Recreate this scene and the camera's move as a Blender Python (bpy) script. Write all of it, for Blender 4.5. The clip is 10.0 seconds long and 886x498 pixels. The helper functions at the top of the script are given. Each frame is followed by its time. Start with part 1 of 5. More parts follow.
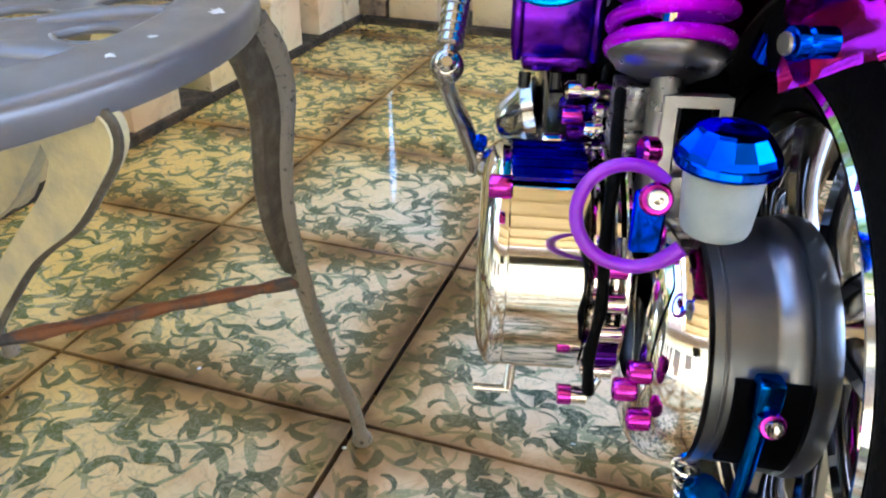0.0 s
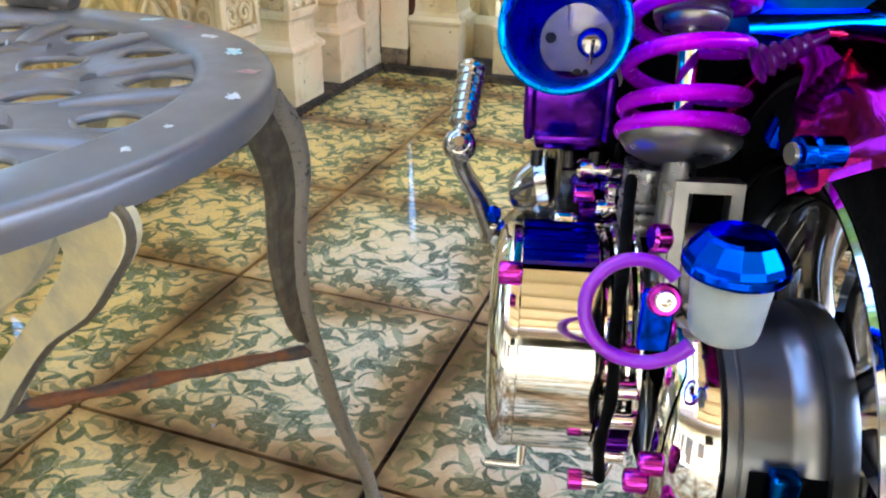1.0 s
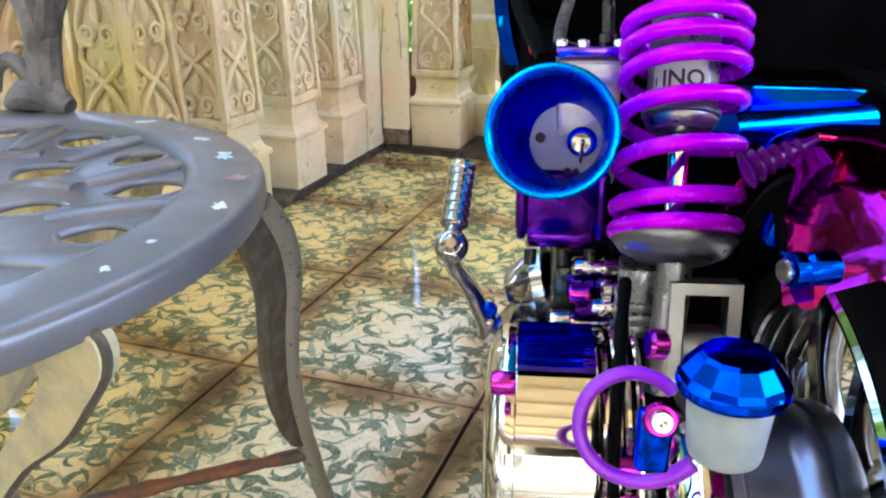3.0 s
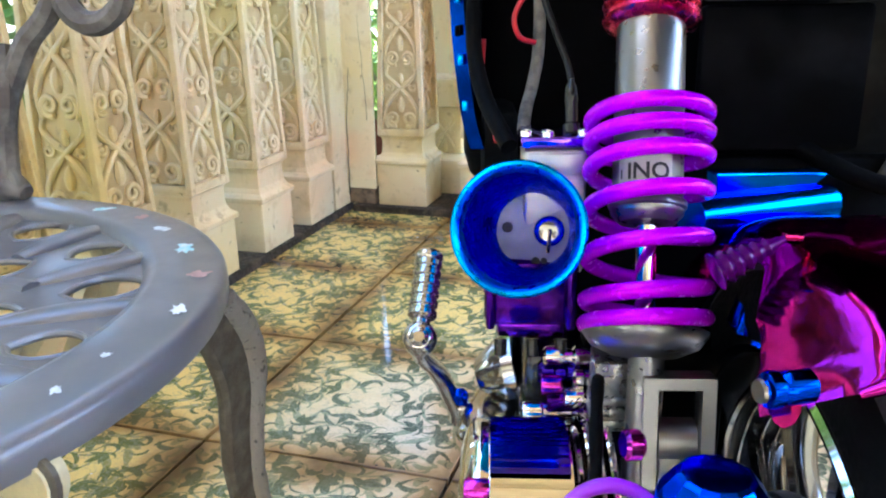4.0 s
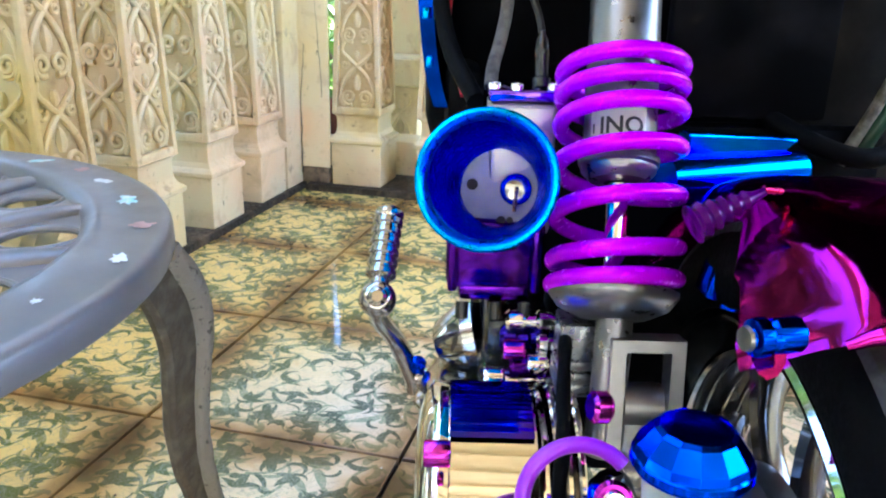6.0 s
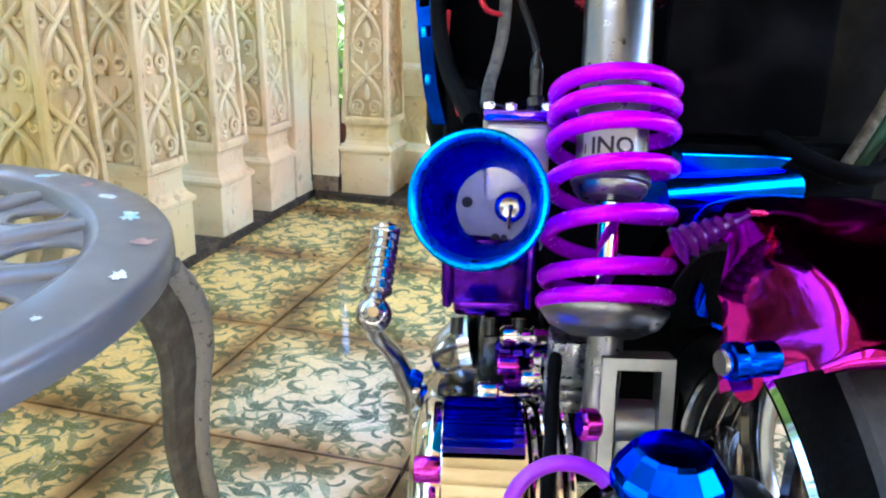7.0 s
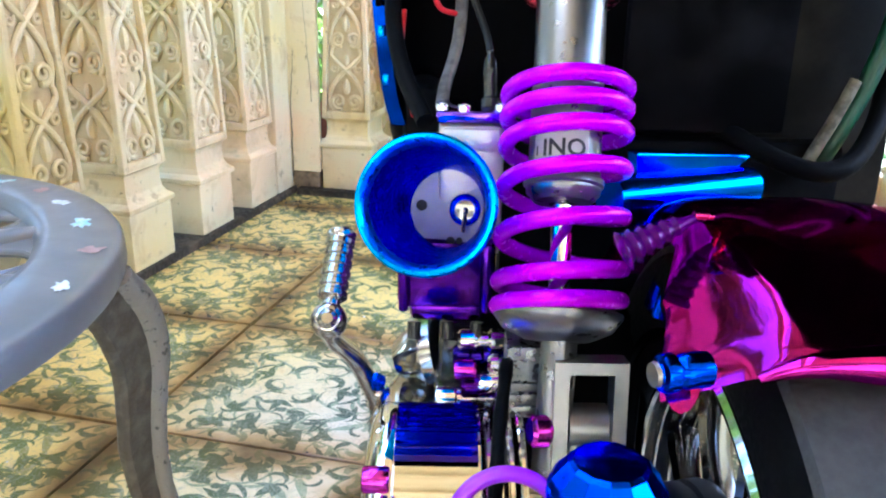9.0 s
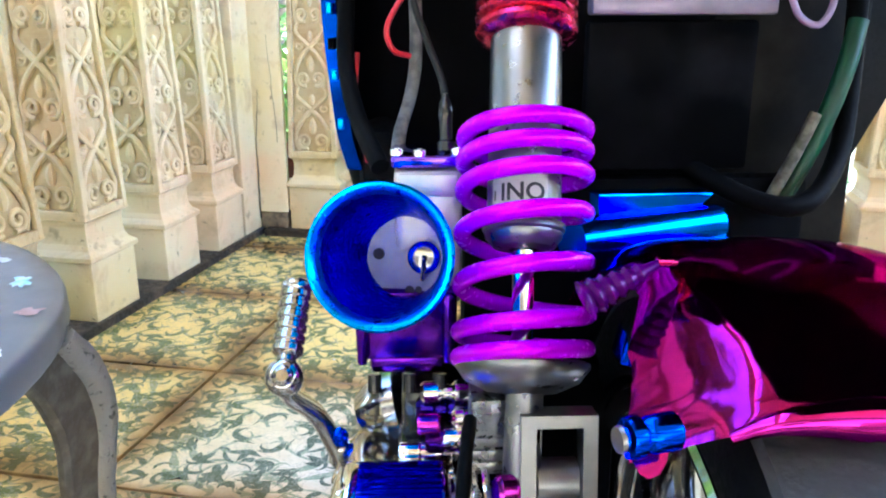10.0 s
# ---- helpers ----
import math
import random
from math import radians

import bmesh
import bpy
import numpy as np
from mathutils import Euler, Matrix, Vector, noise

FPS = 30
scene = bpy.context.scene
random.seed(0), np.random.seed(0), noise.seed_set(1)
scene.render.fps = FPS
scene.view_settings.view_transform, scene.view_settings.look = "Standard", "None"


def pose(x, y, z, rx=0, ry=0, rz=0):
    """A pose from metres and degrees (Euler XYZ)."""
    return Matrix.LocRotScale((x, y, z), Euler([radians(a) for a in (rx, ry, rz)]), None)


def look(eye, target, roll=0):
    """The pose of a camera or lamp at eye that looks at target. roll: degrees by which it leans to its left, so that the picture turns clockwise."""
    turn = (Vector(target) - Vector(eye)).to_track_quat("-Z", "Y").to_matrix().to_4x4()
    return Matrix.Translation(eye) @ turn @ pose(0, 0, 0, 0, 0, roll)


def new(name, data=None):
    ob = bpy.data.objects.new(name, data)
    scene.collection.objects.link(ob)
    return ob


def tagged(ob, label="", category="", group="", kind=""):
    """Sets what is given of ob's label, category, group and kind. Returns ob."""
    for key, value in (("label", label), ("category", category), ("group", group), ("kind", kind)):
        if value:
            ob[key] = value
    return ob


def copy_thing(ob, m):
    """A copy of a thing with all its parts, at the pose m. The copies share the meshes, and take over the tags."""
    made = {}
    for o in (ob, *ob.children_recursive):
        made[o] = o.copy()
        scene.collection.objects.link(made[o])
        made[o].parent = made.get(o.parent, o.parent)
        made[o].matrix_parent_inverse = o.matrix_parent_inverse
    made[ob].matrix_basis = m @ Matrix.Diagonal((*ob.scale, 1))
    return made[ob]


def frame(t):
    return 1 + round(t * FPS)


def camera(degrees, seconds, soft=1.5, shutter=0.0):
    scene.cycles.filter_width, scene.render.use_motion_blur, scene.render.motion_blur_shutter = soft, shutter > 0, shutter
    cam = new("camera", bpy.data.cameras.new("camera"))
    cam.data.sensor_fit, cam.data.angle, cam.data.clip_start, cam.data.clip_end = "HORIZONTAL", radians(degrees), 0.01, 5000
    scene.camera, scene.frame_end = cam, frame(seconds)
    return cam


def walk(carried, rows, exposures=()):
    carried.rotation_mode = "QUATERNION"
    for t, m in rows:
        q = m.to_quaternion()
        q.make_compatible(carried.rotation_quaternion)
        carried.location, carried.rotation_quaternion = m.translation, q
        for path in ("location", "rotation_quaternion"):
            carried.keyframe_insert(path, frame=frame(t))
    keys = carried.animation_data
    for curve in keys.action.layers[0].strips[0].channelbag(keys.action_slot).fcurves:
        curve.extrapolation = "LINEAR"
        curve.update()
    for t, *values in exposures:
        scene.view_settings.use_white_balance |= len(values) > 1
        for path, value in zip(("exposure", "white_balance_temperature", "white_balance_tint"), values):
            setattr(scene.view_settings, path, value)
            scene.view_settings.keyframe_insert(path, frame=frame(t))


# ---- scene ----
cam = camera(58.0, 10.0, soft=2.1)
PATH = [
    (0, (0.546, -0.766, 0.469), (0.014, 0.898, -0.503), 1.2),
    (0.5, (0.544, -0.76, 0.483), (-0.009, 0.906, -0.476), 0.8),
    (1, (0.547, -0.756, 0.487), (-0.049, 0.933, -0.403), 0.9),
    (1.5, (0.549, -0.75, 0.486), (-0.04, 0.966, -0.355), 1.0),
    (2, (0.552, -0.747, 0.492), (-0.044, 0.992, -0.297), 1.0),
    (3.5, (0.548, -0.735, 0.505), (-0.089, 1.035, -0.174), -1.2),
    (4, (0.546, -0.727, 0.515), (-0.032, 1.087, -0.097), -1.0),
    (4.5, (0.539, -0.718, 0.51), (0.042, 1.126, -0.084), -0.5),
    (5, (0.535, -0.715, 0.508), (0.051, 1.119, -0.126), 0.2),
    (5.5, (0.537, -0.719, 0.497), (0.059, 1.098, -0.191), 0.7),
    (5.7, (0.537, -0.716, 0.495), (0.083, 1.117, -0.162), 1.4),
    (7, (0.546, -0.718, 0.502), (0.058, 1.119, -0.122), 1.4),
    (7.5, (0.548, -0.712, 0.506), (0.053, 1.124, -0.115), 0.9),
    (8, (0.545, -0.709, 0.511), (0.045, 1.13, -0.097), 0.2),
    (8.5, (0.55, -0.71, 0.506), (0.067, 1.121, -0.139), 0.5),
    (9, (0.56, -0.708, 0.506), (0.099, 1.129, -0.136), 0.9),
    (9.5, (0.557, -0.699, 0.505), (0.154, 1.169, -0.084), 0.4),
    (10, (0.563, -0.692, 0.508), (0.16, 1.185, -0.052), -0.2),
]
walk(cam, [(t, look(eye, target, roll)) for t, eye, target, roll in PATH], exposures=[(0.0, 3.72, 5580, 10), (4.0, 3.88, 5300, 9), (10.0, 4.18, 5060, 8)])

# ---- light: bright overcast day, open porch ----
world = bpy.data.worlds.new("sky")
scene.world = world
world.use_nodes = True
wn = world.node_tree
sky = wn.nodes.new("ShaderNodeTexSky")
sky.sky_type = 'NISHITA'
sky.sun_disc = False
sky.dust_density = 2.0
SUN_EL, SUN_AZ = 55.0, 60.0
sky.sun_elevation = radians(SUN_EL)
sky.sun_rotation = radians(SUN_AZ)
wn.links.new(sky.outputs[0], wn.nodes["Background"].inputs[0])
wn.nodes["Background"].inputs[1].default_value = 0.15
sun = new("sun", bpy.data.lights.new("sun", 'SUN'))
sun.data.energy = 2.6
sun.data.angle = radians(3)
sun.data.color = (1.0, 0.95, 0.86)
sdir = Vector((math.sin(radians(SUN_AZ)) * math.cos(radians(SUN_EL)), math.cos(radians(SUN_AZ)) * math.cos(radians(SUN_EL)), math.sin(radians(SUN_EL))))
sun.matrix_world = look(sdir * 10, (0, 0, 0))

# ---- materials ----


def nodes_of(name):
    m = bpy.data.materials.new(name)
    m.use_nodes = True
    nt = m.node_tree
    return m, nt, nt.nodes["Principled BSDF"]


def noise_tex(nt, scale, detail=4.0, coords="Object", rough=0.55, dist=0.0):
    tc = nt.nodes.new("ShaderNodeTexCoord")
    n = nt.nodes.new("ShaderNodeTexNoise")
    n.inputs["Scale"].default_value = scale
    n.inputs["Detail"].default_value = detail
    n.inputs["Roughness"].default_value = rough
    n.inputs["Distortion"].default_value = dist
    if coords == "World":
        g = nt.nodes.new("ShaderNodeNewGeometry")
        nt.links.new(g.outputs["Position"], n.inputs["Vector"])
    else:
        nt.links.new(tc.outputs[coords], n.inputs["Vector"])
    return n


def ramp(nt, src, stops):
    r = nt.nodes.new("ShaderNodeValToRGB")
    e = r.color_ramp.elements
    while len(e) < len(stops):
        e.new(0.5)
    for el, (p, c) in zip(e, stops):
        el.position, el.color = p, (*c, 1.0)
    nt.links.new(src, r.inputs[0])
    return r


def grey(v):
    return (v, v, v)


def mix(nt, fac, a, b, blend='MIX'):
    m = nt.nodes.new("ShaderNodeMix")
    m.data_type, m.blend_type = 'RGBA', blend
    for sock, val in ((m.inputs[0], fac), (m.inputs[6], a), (m.inputs[7], b)):
        if isinstance(val, (int, float)):
            sock.default_value = val
        elif isinstance(val, tuple):
            sock.default_value = (*val, 1.0)
        else:
            nt.links.new(val, sock)
    return m.outputs[2]


def bump(nt, bsdf, height, strength, dist=0.001):
    b = nt.nodes.new("ShaderNodeBump")
    b.inputs["Strength"].default_value = strength
    b.inputs["Distance"].default_value = dist
    nt.links.new(height, b.inputs["Height"])
    nt.links.new(b.outputs[0], bsdf.inputs["Normal"])


def surface(name, base, base2, rough=0.4, rough2=None, metal=0.0, scale=30.0, fine=300.0, relief=0.0, coat=0.0, coords="Object", patch=(0.42, 0.62), spec=0.5, edge=None):
    """Two tones mixed by a broad noise, roughness by a fine one, light relief."""
    m, nt, b = nodes_of(name)
    n1 = noise_tex(nt, scale, 5.0, coords)
    n2 = noise_tex(nt, fine, 3.0, coords)
    f = ramp(nt, n1.outputs[0], [(patch[0], grey(0)), (patch[1], grey(1))])
    nt.links.new(mix(nt, f.outputs[0], base, base2), b.inputs["Base Color"])
    r2 = rough if rough2 is None else rough2
    rr = ramp(nt, n2.outputs[0], [(0.35, grey(rough)), (0.65, grey(r2))])
    nt.links.new(rr.outputs[0], b.inputs["Roughness"])
    b.inputs["Metallic"].default_value = metal
    b.inputs["Coat Weight"].default_value = coat
    b.inputs["Specular IOR Level"].default_value = spec
    b.inputs["Coat Roughness"].default_value = 0.06
    if edge:
        b.inputs["Specular Tint"].default_value = (*edge, 1.0)
    if relief:
        bump(nt, b, n2.outputs[0], relief)
    return m


CHROME = surface("chrome", (0.86, 0.85, 0.83), (0.80, 0.78, 0.75), 0.04, 0.09, 1.0, 40, 250)
STEEL = surface("brushed_steel", (0.28, 0.275, 0.29), (0.21, 0.207, 0.22), 0.27, 0.36, 1.0, 12, 160)
DRUM_STEEL = surface("drum_steel", (0.24, 0.25, 0.27), (0.17, 0.18, 0.20), 0.28, 0.36, 1.0, 9, 120)
CLEVIS = surface("machined_steel", (0.30, 0.30, 0.31), (0.22, 0.22, 0.23), 0.30, 0.42, 1.0, 30, 220)
# Wheel chrome darkened: the dark it would mirror is put into the colour.
WHEEL_CHROME = surface("darkened_chrome", (0.30, 0.30, 0.31), (0.22, 0.22, 0.23), 0.07, 0.14, 1.0, 20, 300)
BLUE = surface("blue_anodised", (0.003, 0.07, 0.95), (0.003, 0.05, 0.85), 0.10, 0.16, 1.0, 30, 300, edge=(0.05, 0.25, 1.0))
# Blue raised for the lip: its bright reflection is put into the colour.
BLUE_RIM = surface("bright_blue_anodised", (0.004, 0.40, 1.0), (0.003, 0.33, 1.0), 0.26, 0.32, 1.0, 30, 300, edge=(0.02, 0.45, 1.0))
BLUE_ARM = surface("blue_tube_anodised", (0.004, 0.16, 0.85), (0.003, 0.11, 0.75), 0.14, 0.22, 1.0, 30, 200, edge=(0.05, 0.35, 1.0))
BLUE_LEVER = surface("teal_blue_anodised", (0.003, 0.10, 0.42), (0.002, 0.07, 0.32), 0.14, 0.22, 1.0, 30, 250, edge=(0.05, 0.3, 0.8))
BLUE_DARK = surface("dark_blue_chrome", (0.03, 0.04, 0.62), (0.06, 0.02, 0.5), 0.06, 0.1, 1.0, 35, 200, edge=(0.1, 0.1, 0.8))
PURPLE_MET = surface("purple_anodised", (0.10, 0.01, 0.32), (0.05, 0.008, 0.2), 0.12, 0.2, 1.0, 30, 250, edge=(0.35, 0.08, 0.8))
PINK_MET = surface("pink_anodised", (0.56, 0.05, 0.52), (0.46, 0.03, 0.46), 0.14, 0.22, 1.0, 40, 250, edge=(0.8, 0.2, 0.8))
SPRING = surface("purple_spring_paint", (0.56, 0.0008, 0.90), (0.48, 0.0006, 0.85), 0.22, 0.28, 0.30, 30, 250, coat=0.12, edge=(0.9, 0.15, 1.0), spec=0.2)
HOSE = surface("purple_rubber", (0.30, 0.010, 0.68), (0.24, 0.007, 0.58), 0.3, 0.4, 0.0, 30, 250, coat=0.3)
FENDER = surface("magenta_chrome", (0.56, 0.020, 0.42), (0.44, 0.013, 0.27), 0.05, 0.10, 1.0, 15, 150, edge=(0.85, 0.14, 0.8))
RED_MET = surface("red_anodised", (0.75, 0.03, 0.12), (0.6, 0.02, 0.1), 0.2, 0.3, 1.0, 30, 250)
# Blacker than plastic is: shade under the body is put into the colour.
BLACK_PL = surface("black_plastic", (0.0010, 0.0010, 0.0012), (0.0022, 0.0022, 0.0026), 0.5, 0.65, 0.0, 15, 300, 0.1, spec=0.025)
GLOSS_BLACK = surface("gloss_black_paint", (0.006, 0.006, 0.007), (0.010, 0.010, 0.011), 0.15, 0.25, 0.0, 15, 200)
RUBBER = surface("black_rubber", (0.004, 0.004, 0.0042), (0.009, 0.009, 0.009), 0.45, 0.65, 0.0, 25, 400, 0.2, spec=0.3)
DULL_RUBBER = surface("dull_black_rubber", (0.0016, 0.0016, 0.0018), (0.003, 0.003, 0.003), 0.6, 0.75, 0.0, 25, 400, 0.2, spec=0.05)
DIM_CHROME = surface("dimmed_chrome", (0.50, 0.48, 0.46), (0.42, 0.40, 0.38), 0.07, 0.16, 1.0, 60, 260)
MILKY = surface("milky_plastic", (0.34, 0.39, 0.41), (0.27, 0.32, 0.35), 0.3, 0.4, 0.0, 60, 300, 0.05)
LABEL_W = surface("label_white", (0.50, 0.47, 0.42), (0.36, 0.33, 0.29), 0.45, 0.6, 0.0, 60, 300)
INK = surface("label_ink", (0.02, 0.02, 0.02), (0.04, 0.04, 0.04), 0.5, 0.6)
GRIME_W = surface("aged_white_cable", (0.13, 0.115, 0.095), (0.05, 0.045, 0.038), 0.55, 0.7, 0.0, 120, 500, 0.2)
# White tube darkened: the shade it sits in is put into the colour.
SHADED_W = surface("shaded_white_tube", (0.15, 0.135, 0.095), (0.05, 0.040, 0.02), 0.55, 0.7, 0.0, 120, 500, 0.2)
BOOT = surface("violet_rubber", (0.080, 0.0005, 0.105), (0.048, 0.0004, 0.075), 0.18, 0.26, 0.0, 40, 250, spec=0.22, edge=(0.9, 0.3, 1.0))
# Green lowered likewise, for the shade round the sleeve.
GREEN_C = surface("green_cable", (0.004, 0.060, 0.024), (0.003, 0.040, 0.016), 0.35, 0.5)
RED_W = surface("red_wire", (0.5, 0.006, 0.02), (0.5, 0.01, 0.03), 0.35, 0.45)
BRASS = surface("brass", (0.7, 0.45, 0.15), (0.6, 0.36, 0.12), 0.2, 0.3, 1.0)
BORE = surface("carburettor_bore", (0.44, 0.46, 0.54), (0.36, 0.38, 0.46), 0.42, 0.5, 0.15, 60, 300, 0.05)
CHAIR = surface("worn_grey_paint", (0.130, 0.127, 0.131), (0.200, 0.195, 0.200), 0.30, 0.38, 0.25, 9, 60, 0.0, patch=(0.35, 0.7), spec=0.8)
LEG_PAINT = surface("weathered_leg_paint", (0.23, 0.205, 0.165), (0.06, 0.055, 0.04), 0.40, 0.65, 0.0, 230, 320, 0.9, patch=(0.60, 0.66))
# Darker brown for the leg webs and bracket edges.
LEG_DARK = surface("dark_brown_leg", (0.070, 0.055, 0.033), (0.135, 0.115, 0.078), 0.5, 0.75, 0.0, 130, 260, 0.9, patch=(0.46, 0.66))
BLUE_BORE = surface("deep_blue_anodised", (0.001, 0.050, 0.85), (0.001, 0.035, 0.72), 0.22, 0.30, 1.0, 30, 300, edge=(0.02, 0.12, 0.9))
BRACKET_P = surface("cream_worn_paint", (0.60, 0.51, 0.27), (0.40, 0.36, 0.25), 0.45, 0.65, 0.0, 70, 300, 0.8, patch=(0.42, 0.72))
RUST = surface("rusty_iron", (0.07, 0.058, 0.05), (0.22, 0.08, 0.024), 0.6, 0.85, 0.0, 40, 300, 0.8, patch=(0.44, 0.56))
CHIP_W = surface("chip_white", (0.75, 0.78, 0.8), (0.55, 0.6, 0.62), 0.5, 0.6, 0.0, 200, 600)
CHIP_T = surface("chip_teal", (0.35, 0.68, 0.72), (0.7, 0.78, 0.76), 0.5, 0.6, 0.0, 180, 600)
CHIP_P = surface("chip_pink", (0.48, 0.30, 0.28), (0.36, 0.22, 0.2), 0.5, 0.6, 0.0, 180, 600)
# Tread greyed for dust, and for sky light put into the colour.
TREAD_GREY = surface("grey_tread_rubber", (0.015, 0.015, 0.015), (0.034, 0.033, 0.031), 0.6, 0.8, 0.0, 18, 300, 0.3)
GROUT = surface("dark_grout", (0.036, 0.024, 0.013), (0.016, 0.011, 0.007), 0.7, 0.9, 0.0, 9, 200, 0.5, coords="World")
KERB = surface("grimy_kerb", (0.020, 0.015, 0.010), (0.13, 0.095, 0.06), 0.5, 0.85, 0.0, 22, 150, 0.8, coords="World", patch=(0.5, 0.72))
HOUSE = surface("house_plaster", (0.80, 0.68, 0.46), (0.74, 0.60, 0.38), 0.6, 0.8, 0.0, 2, 60, 0.3, coords="World")
CEIL = surface("ceiling_boards", (0.66, 0.50, 0.30), (0.58, 0.42, 0.24), 0.5, 0.7, 0.0, 5, 80, 0.3, coords="World")
DARKWOOD = surface("dark_wood", (0.13, 0.085, 0.055), (0.09, 0.06, 0.045), 0.4, 0.6, 0.0, 8, 100, 0.3)
LEAF = surface("leaf", (0.06, 0.14, 0.02), (0.16, 0.24, 0.03), 0.4, 0.55, 0.0, 20, 100, 0.2)
BARK = surface("bark", (0.16, 0.11, 0.07), (0.1, 0.07, 0.05), 0.8, 0.9, 0.0, 30, 150, 0.6)
SOIL = surface("garden_ground", (0.10, 0.13, 0.05), (0.2, 0.16, 0.1), 0.8, 0.95, 0.0, 3, 60, 0.5, coords="World")


def stone_paint(name, tones, dirt):
    """Cream cement paint with grime; yellower and pinker tones by turns put warm bounce light into the colour."""
    m, nt, b = nodes_of(name)
    n1 = noise_tex(nt, 3.2, 4.0, "World")
    n2 = noise_tex(nt, 28.0, 6.0, "World")
    n3 = noise_tex(nt, 220.0, 3.0, "World")
    c = ramp(nt, n1.outputs[0], [(0.36, tones[0]), (0.5, tones[1]), (0.64, tones[2])])
    g = ramp(nt, n2.outputs[0], [(0.24, grey(1)), (0.38, grey(0))])
    col = mix(nt, g.outputs[0], c.outputs[0], (0.40, 0.30, 0.17))
    n4 = noise_tex(nt, 11.0, 7.0, "World", 0.65, 0.6)
    st = ramp(nt, n4.outputs[0], [(dirt, grey(0)), (dirt + 0.20, grey(0.75))])
    col = mix(nt, st.outputs[0], col, (0.46, 0.31, 0.15))
    n5 = noise_tex(nt, 60.0, 4.0, "World", 0.7, 0.4)
    sp = ramp(nt, n5.outputs[0], [(0.66, grey(0)), (0.71, grey(0.8))])
    col = mix(nt, sp.outputs[0], col, (0.14, 0.10, 0.06))
    nt.links.new(col, b.inputs["Base Color"])
    r = ramp(nt, n4.outputs[0], [(0.3, grey(0.28)), (0.7, grey(0.62))])
    nt.links.new(r.outputs[0], b.inputs["Roughness"])
    bump(nt, b, n3.outputs[0], 0.25, 0.0015)
    return m


STONE = stone_paint("cream_cement_paint", ((0.72, 0.58, 0.25), (0.72, 0.61, 0.38), (0.74, 0.53, 0.31)), 0.52)
# Ground of the carving: grime, and the recess's shade put into the colour.
STONE_RECESS = stone_paint("recess_cement_paint", ((0.64, 0.51, 0.21), (0.64, 0.53, 0.31), (0.64, 0.45, 0.25)), 0.45)


def glaze(name, tones, warm, rust, stain, worn=None):
    """Old glazed tile: tone varies per tile, warm bounce light painted in towards the balustrade, brown dirt creeping
    in from the joints.
    """
    m, nt, b = nodes_of(name)
    n1 = noise_tex(nt, 1.5, 3.0, "World", 0.5)
    n2 = noise_tex(nt, 45.0, 6.0, "World")
    n3 = noise_tex(nt, 9.0, 5.0, "World")
    c = ramp(nt, n2.outputs[0], [(0.35, tones[0]), (0.65, tones[1])])
    # Warm bounce light as a gradient towards the balustrade, put into the colour.
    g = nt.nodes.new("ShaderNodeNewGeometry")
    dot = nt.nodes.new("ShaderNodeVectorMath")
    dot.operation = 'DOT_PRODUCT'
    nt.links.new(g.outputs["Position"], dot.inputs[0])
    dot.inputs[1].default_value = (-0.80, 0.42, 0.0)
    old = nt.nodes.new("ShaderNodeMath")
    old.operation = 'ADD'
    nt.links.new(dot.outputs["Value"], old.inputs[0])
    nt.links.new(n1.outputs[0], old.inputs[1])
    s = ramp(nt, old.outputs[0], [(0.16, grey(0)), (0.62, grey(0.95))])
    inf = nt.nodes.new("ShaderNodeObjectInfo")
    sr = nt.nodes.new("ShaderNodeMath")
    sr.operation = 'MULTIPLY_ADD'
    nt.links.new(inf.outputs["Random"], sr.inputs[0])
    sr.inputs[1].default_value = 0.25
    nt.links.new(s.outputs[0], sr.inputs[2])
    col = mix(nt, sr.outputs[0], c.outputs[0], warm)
    # distance to the nearest joint
    tc = nt.nodes.new("ShaderNodeTexCoord")
    sep = nt.nodes.new("ShaderNodeSeparateXYZ")
    nt.links.new(tc.outputs["Object"], sep.inputs[0])
    ab = []
    for k in (0, 1):
        a = nt.nodes.new("ShaderNodeMath")
        a.operation = 'ABSOLUTE'
        nt.links.new(sep.outputs[k], a.inputs[0])
        ab.append(a)
    mx = nt.nodes.new("ShaderNodeMath")
    mx.operation = 'MAXIMUM'
    nt.links.new(ab[0].outputs[0], mx.inputs[0])
    nt.links.new(ab[1].outputs[0], mx.inputs[1])
    ad = nt.nodes.new("ShaderNodeMath")
    ad.operation = 'MULTIPLY_ADD'
    nt.links.new(n3.outputs[0], ad.inputs[0])
    ad.inputs[1].default_value = 0.11
    nt.links.new(mx.outputs[0], ad.inputs[2])
    n4 = noise_tex(nt, 4.0, 2.0, "World")
    ad2 = nt.nodes.new("ShaderNodeMath")
    ad2.operation = 'MULTIPLY_ADD'
    nt.links.new(n4.outputs[0], ad2.inputs[0])
    ad2.inputs[1].default_value = 0.10
    nt.links.new(ad.outputs[0], ad2.inputs[2])
    ad = ad2
    if worn:
        n5 = noise_tex(nt, 115.0, 5.0, "World", 0.65, 2.2)
        w = ramp(nt, n5.outputs[0], [(0.46, grey(0)), (0.61, grey(0.66))])
        col = mix(nt, w.outputs[0], col, worn)
    else:
        n5 = noise_tex(nt, 20.0, 2.5, "World", 0.5, 2.8)
        w = ramp(nt, n5.outputs[0], [(0.47, grey(0)), (0.50, grey(0.42)), (0.515, grey(0.10)), (0.535, grey(0))])
        n6 = noise_tex(nt, 90.0, 4.0, "World", 0.6, 1.5)
        w2 = ramp(nt, n6.outputs[0], [(0.56, grey(0)), (0.66, grey(0.40))])
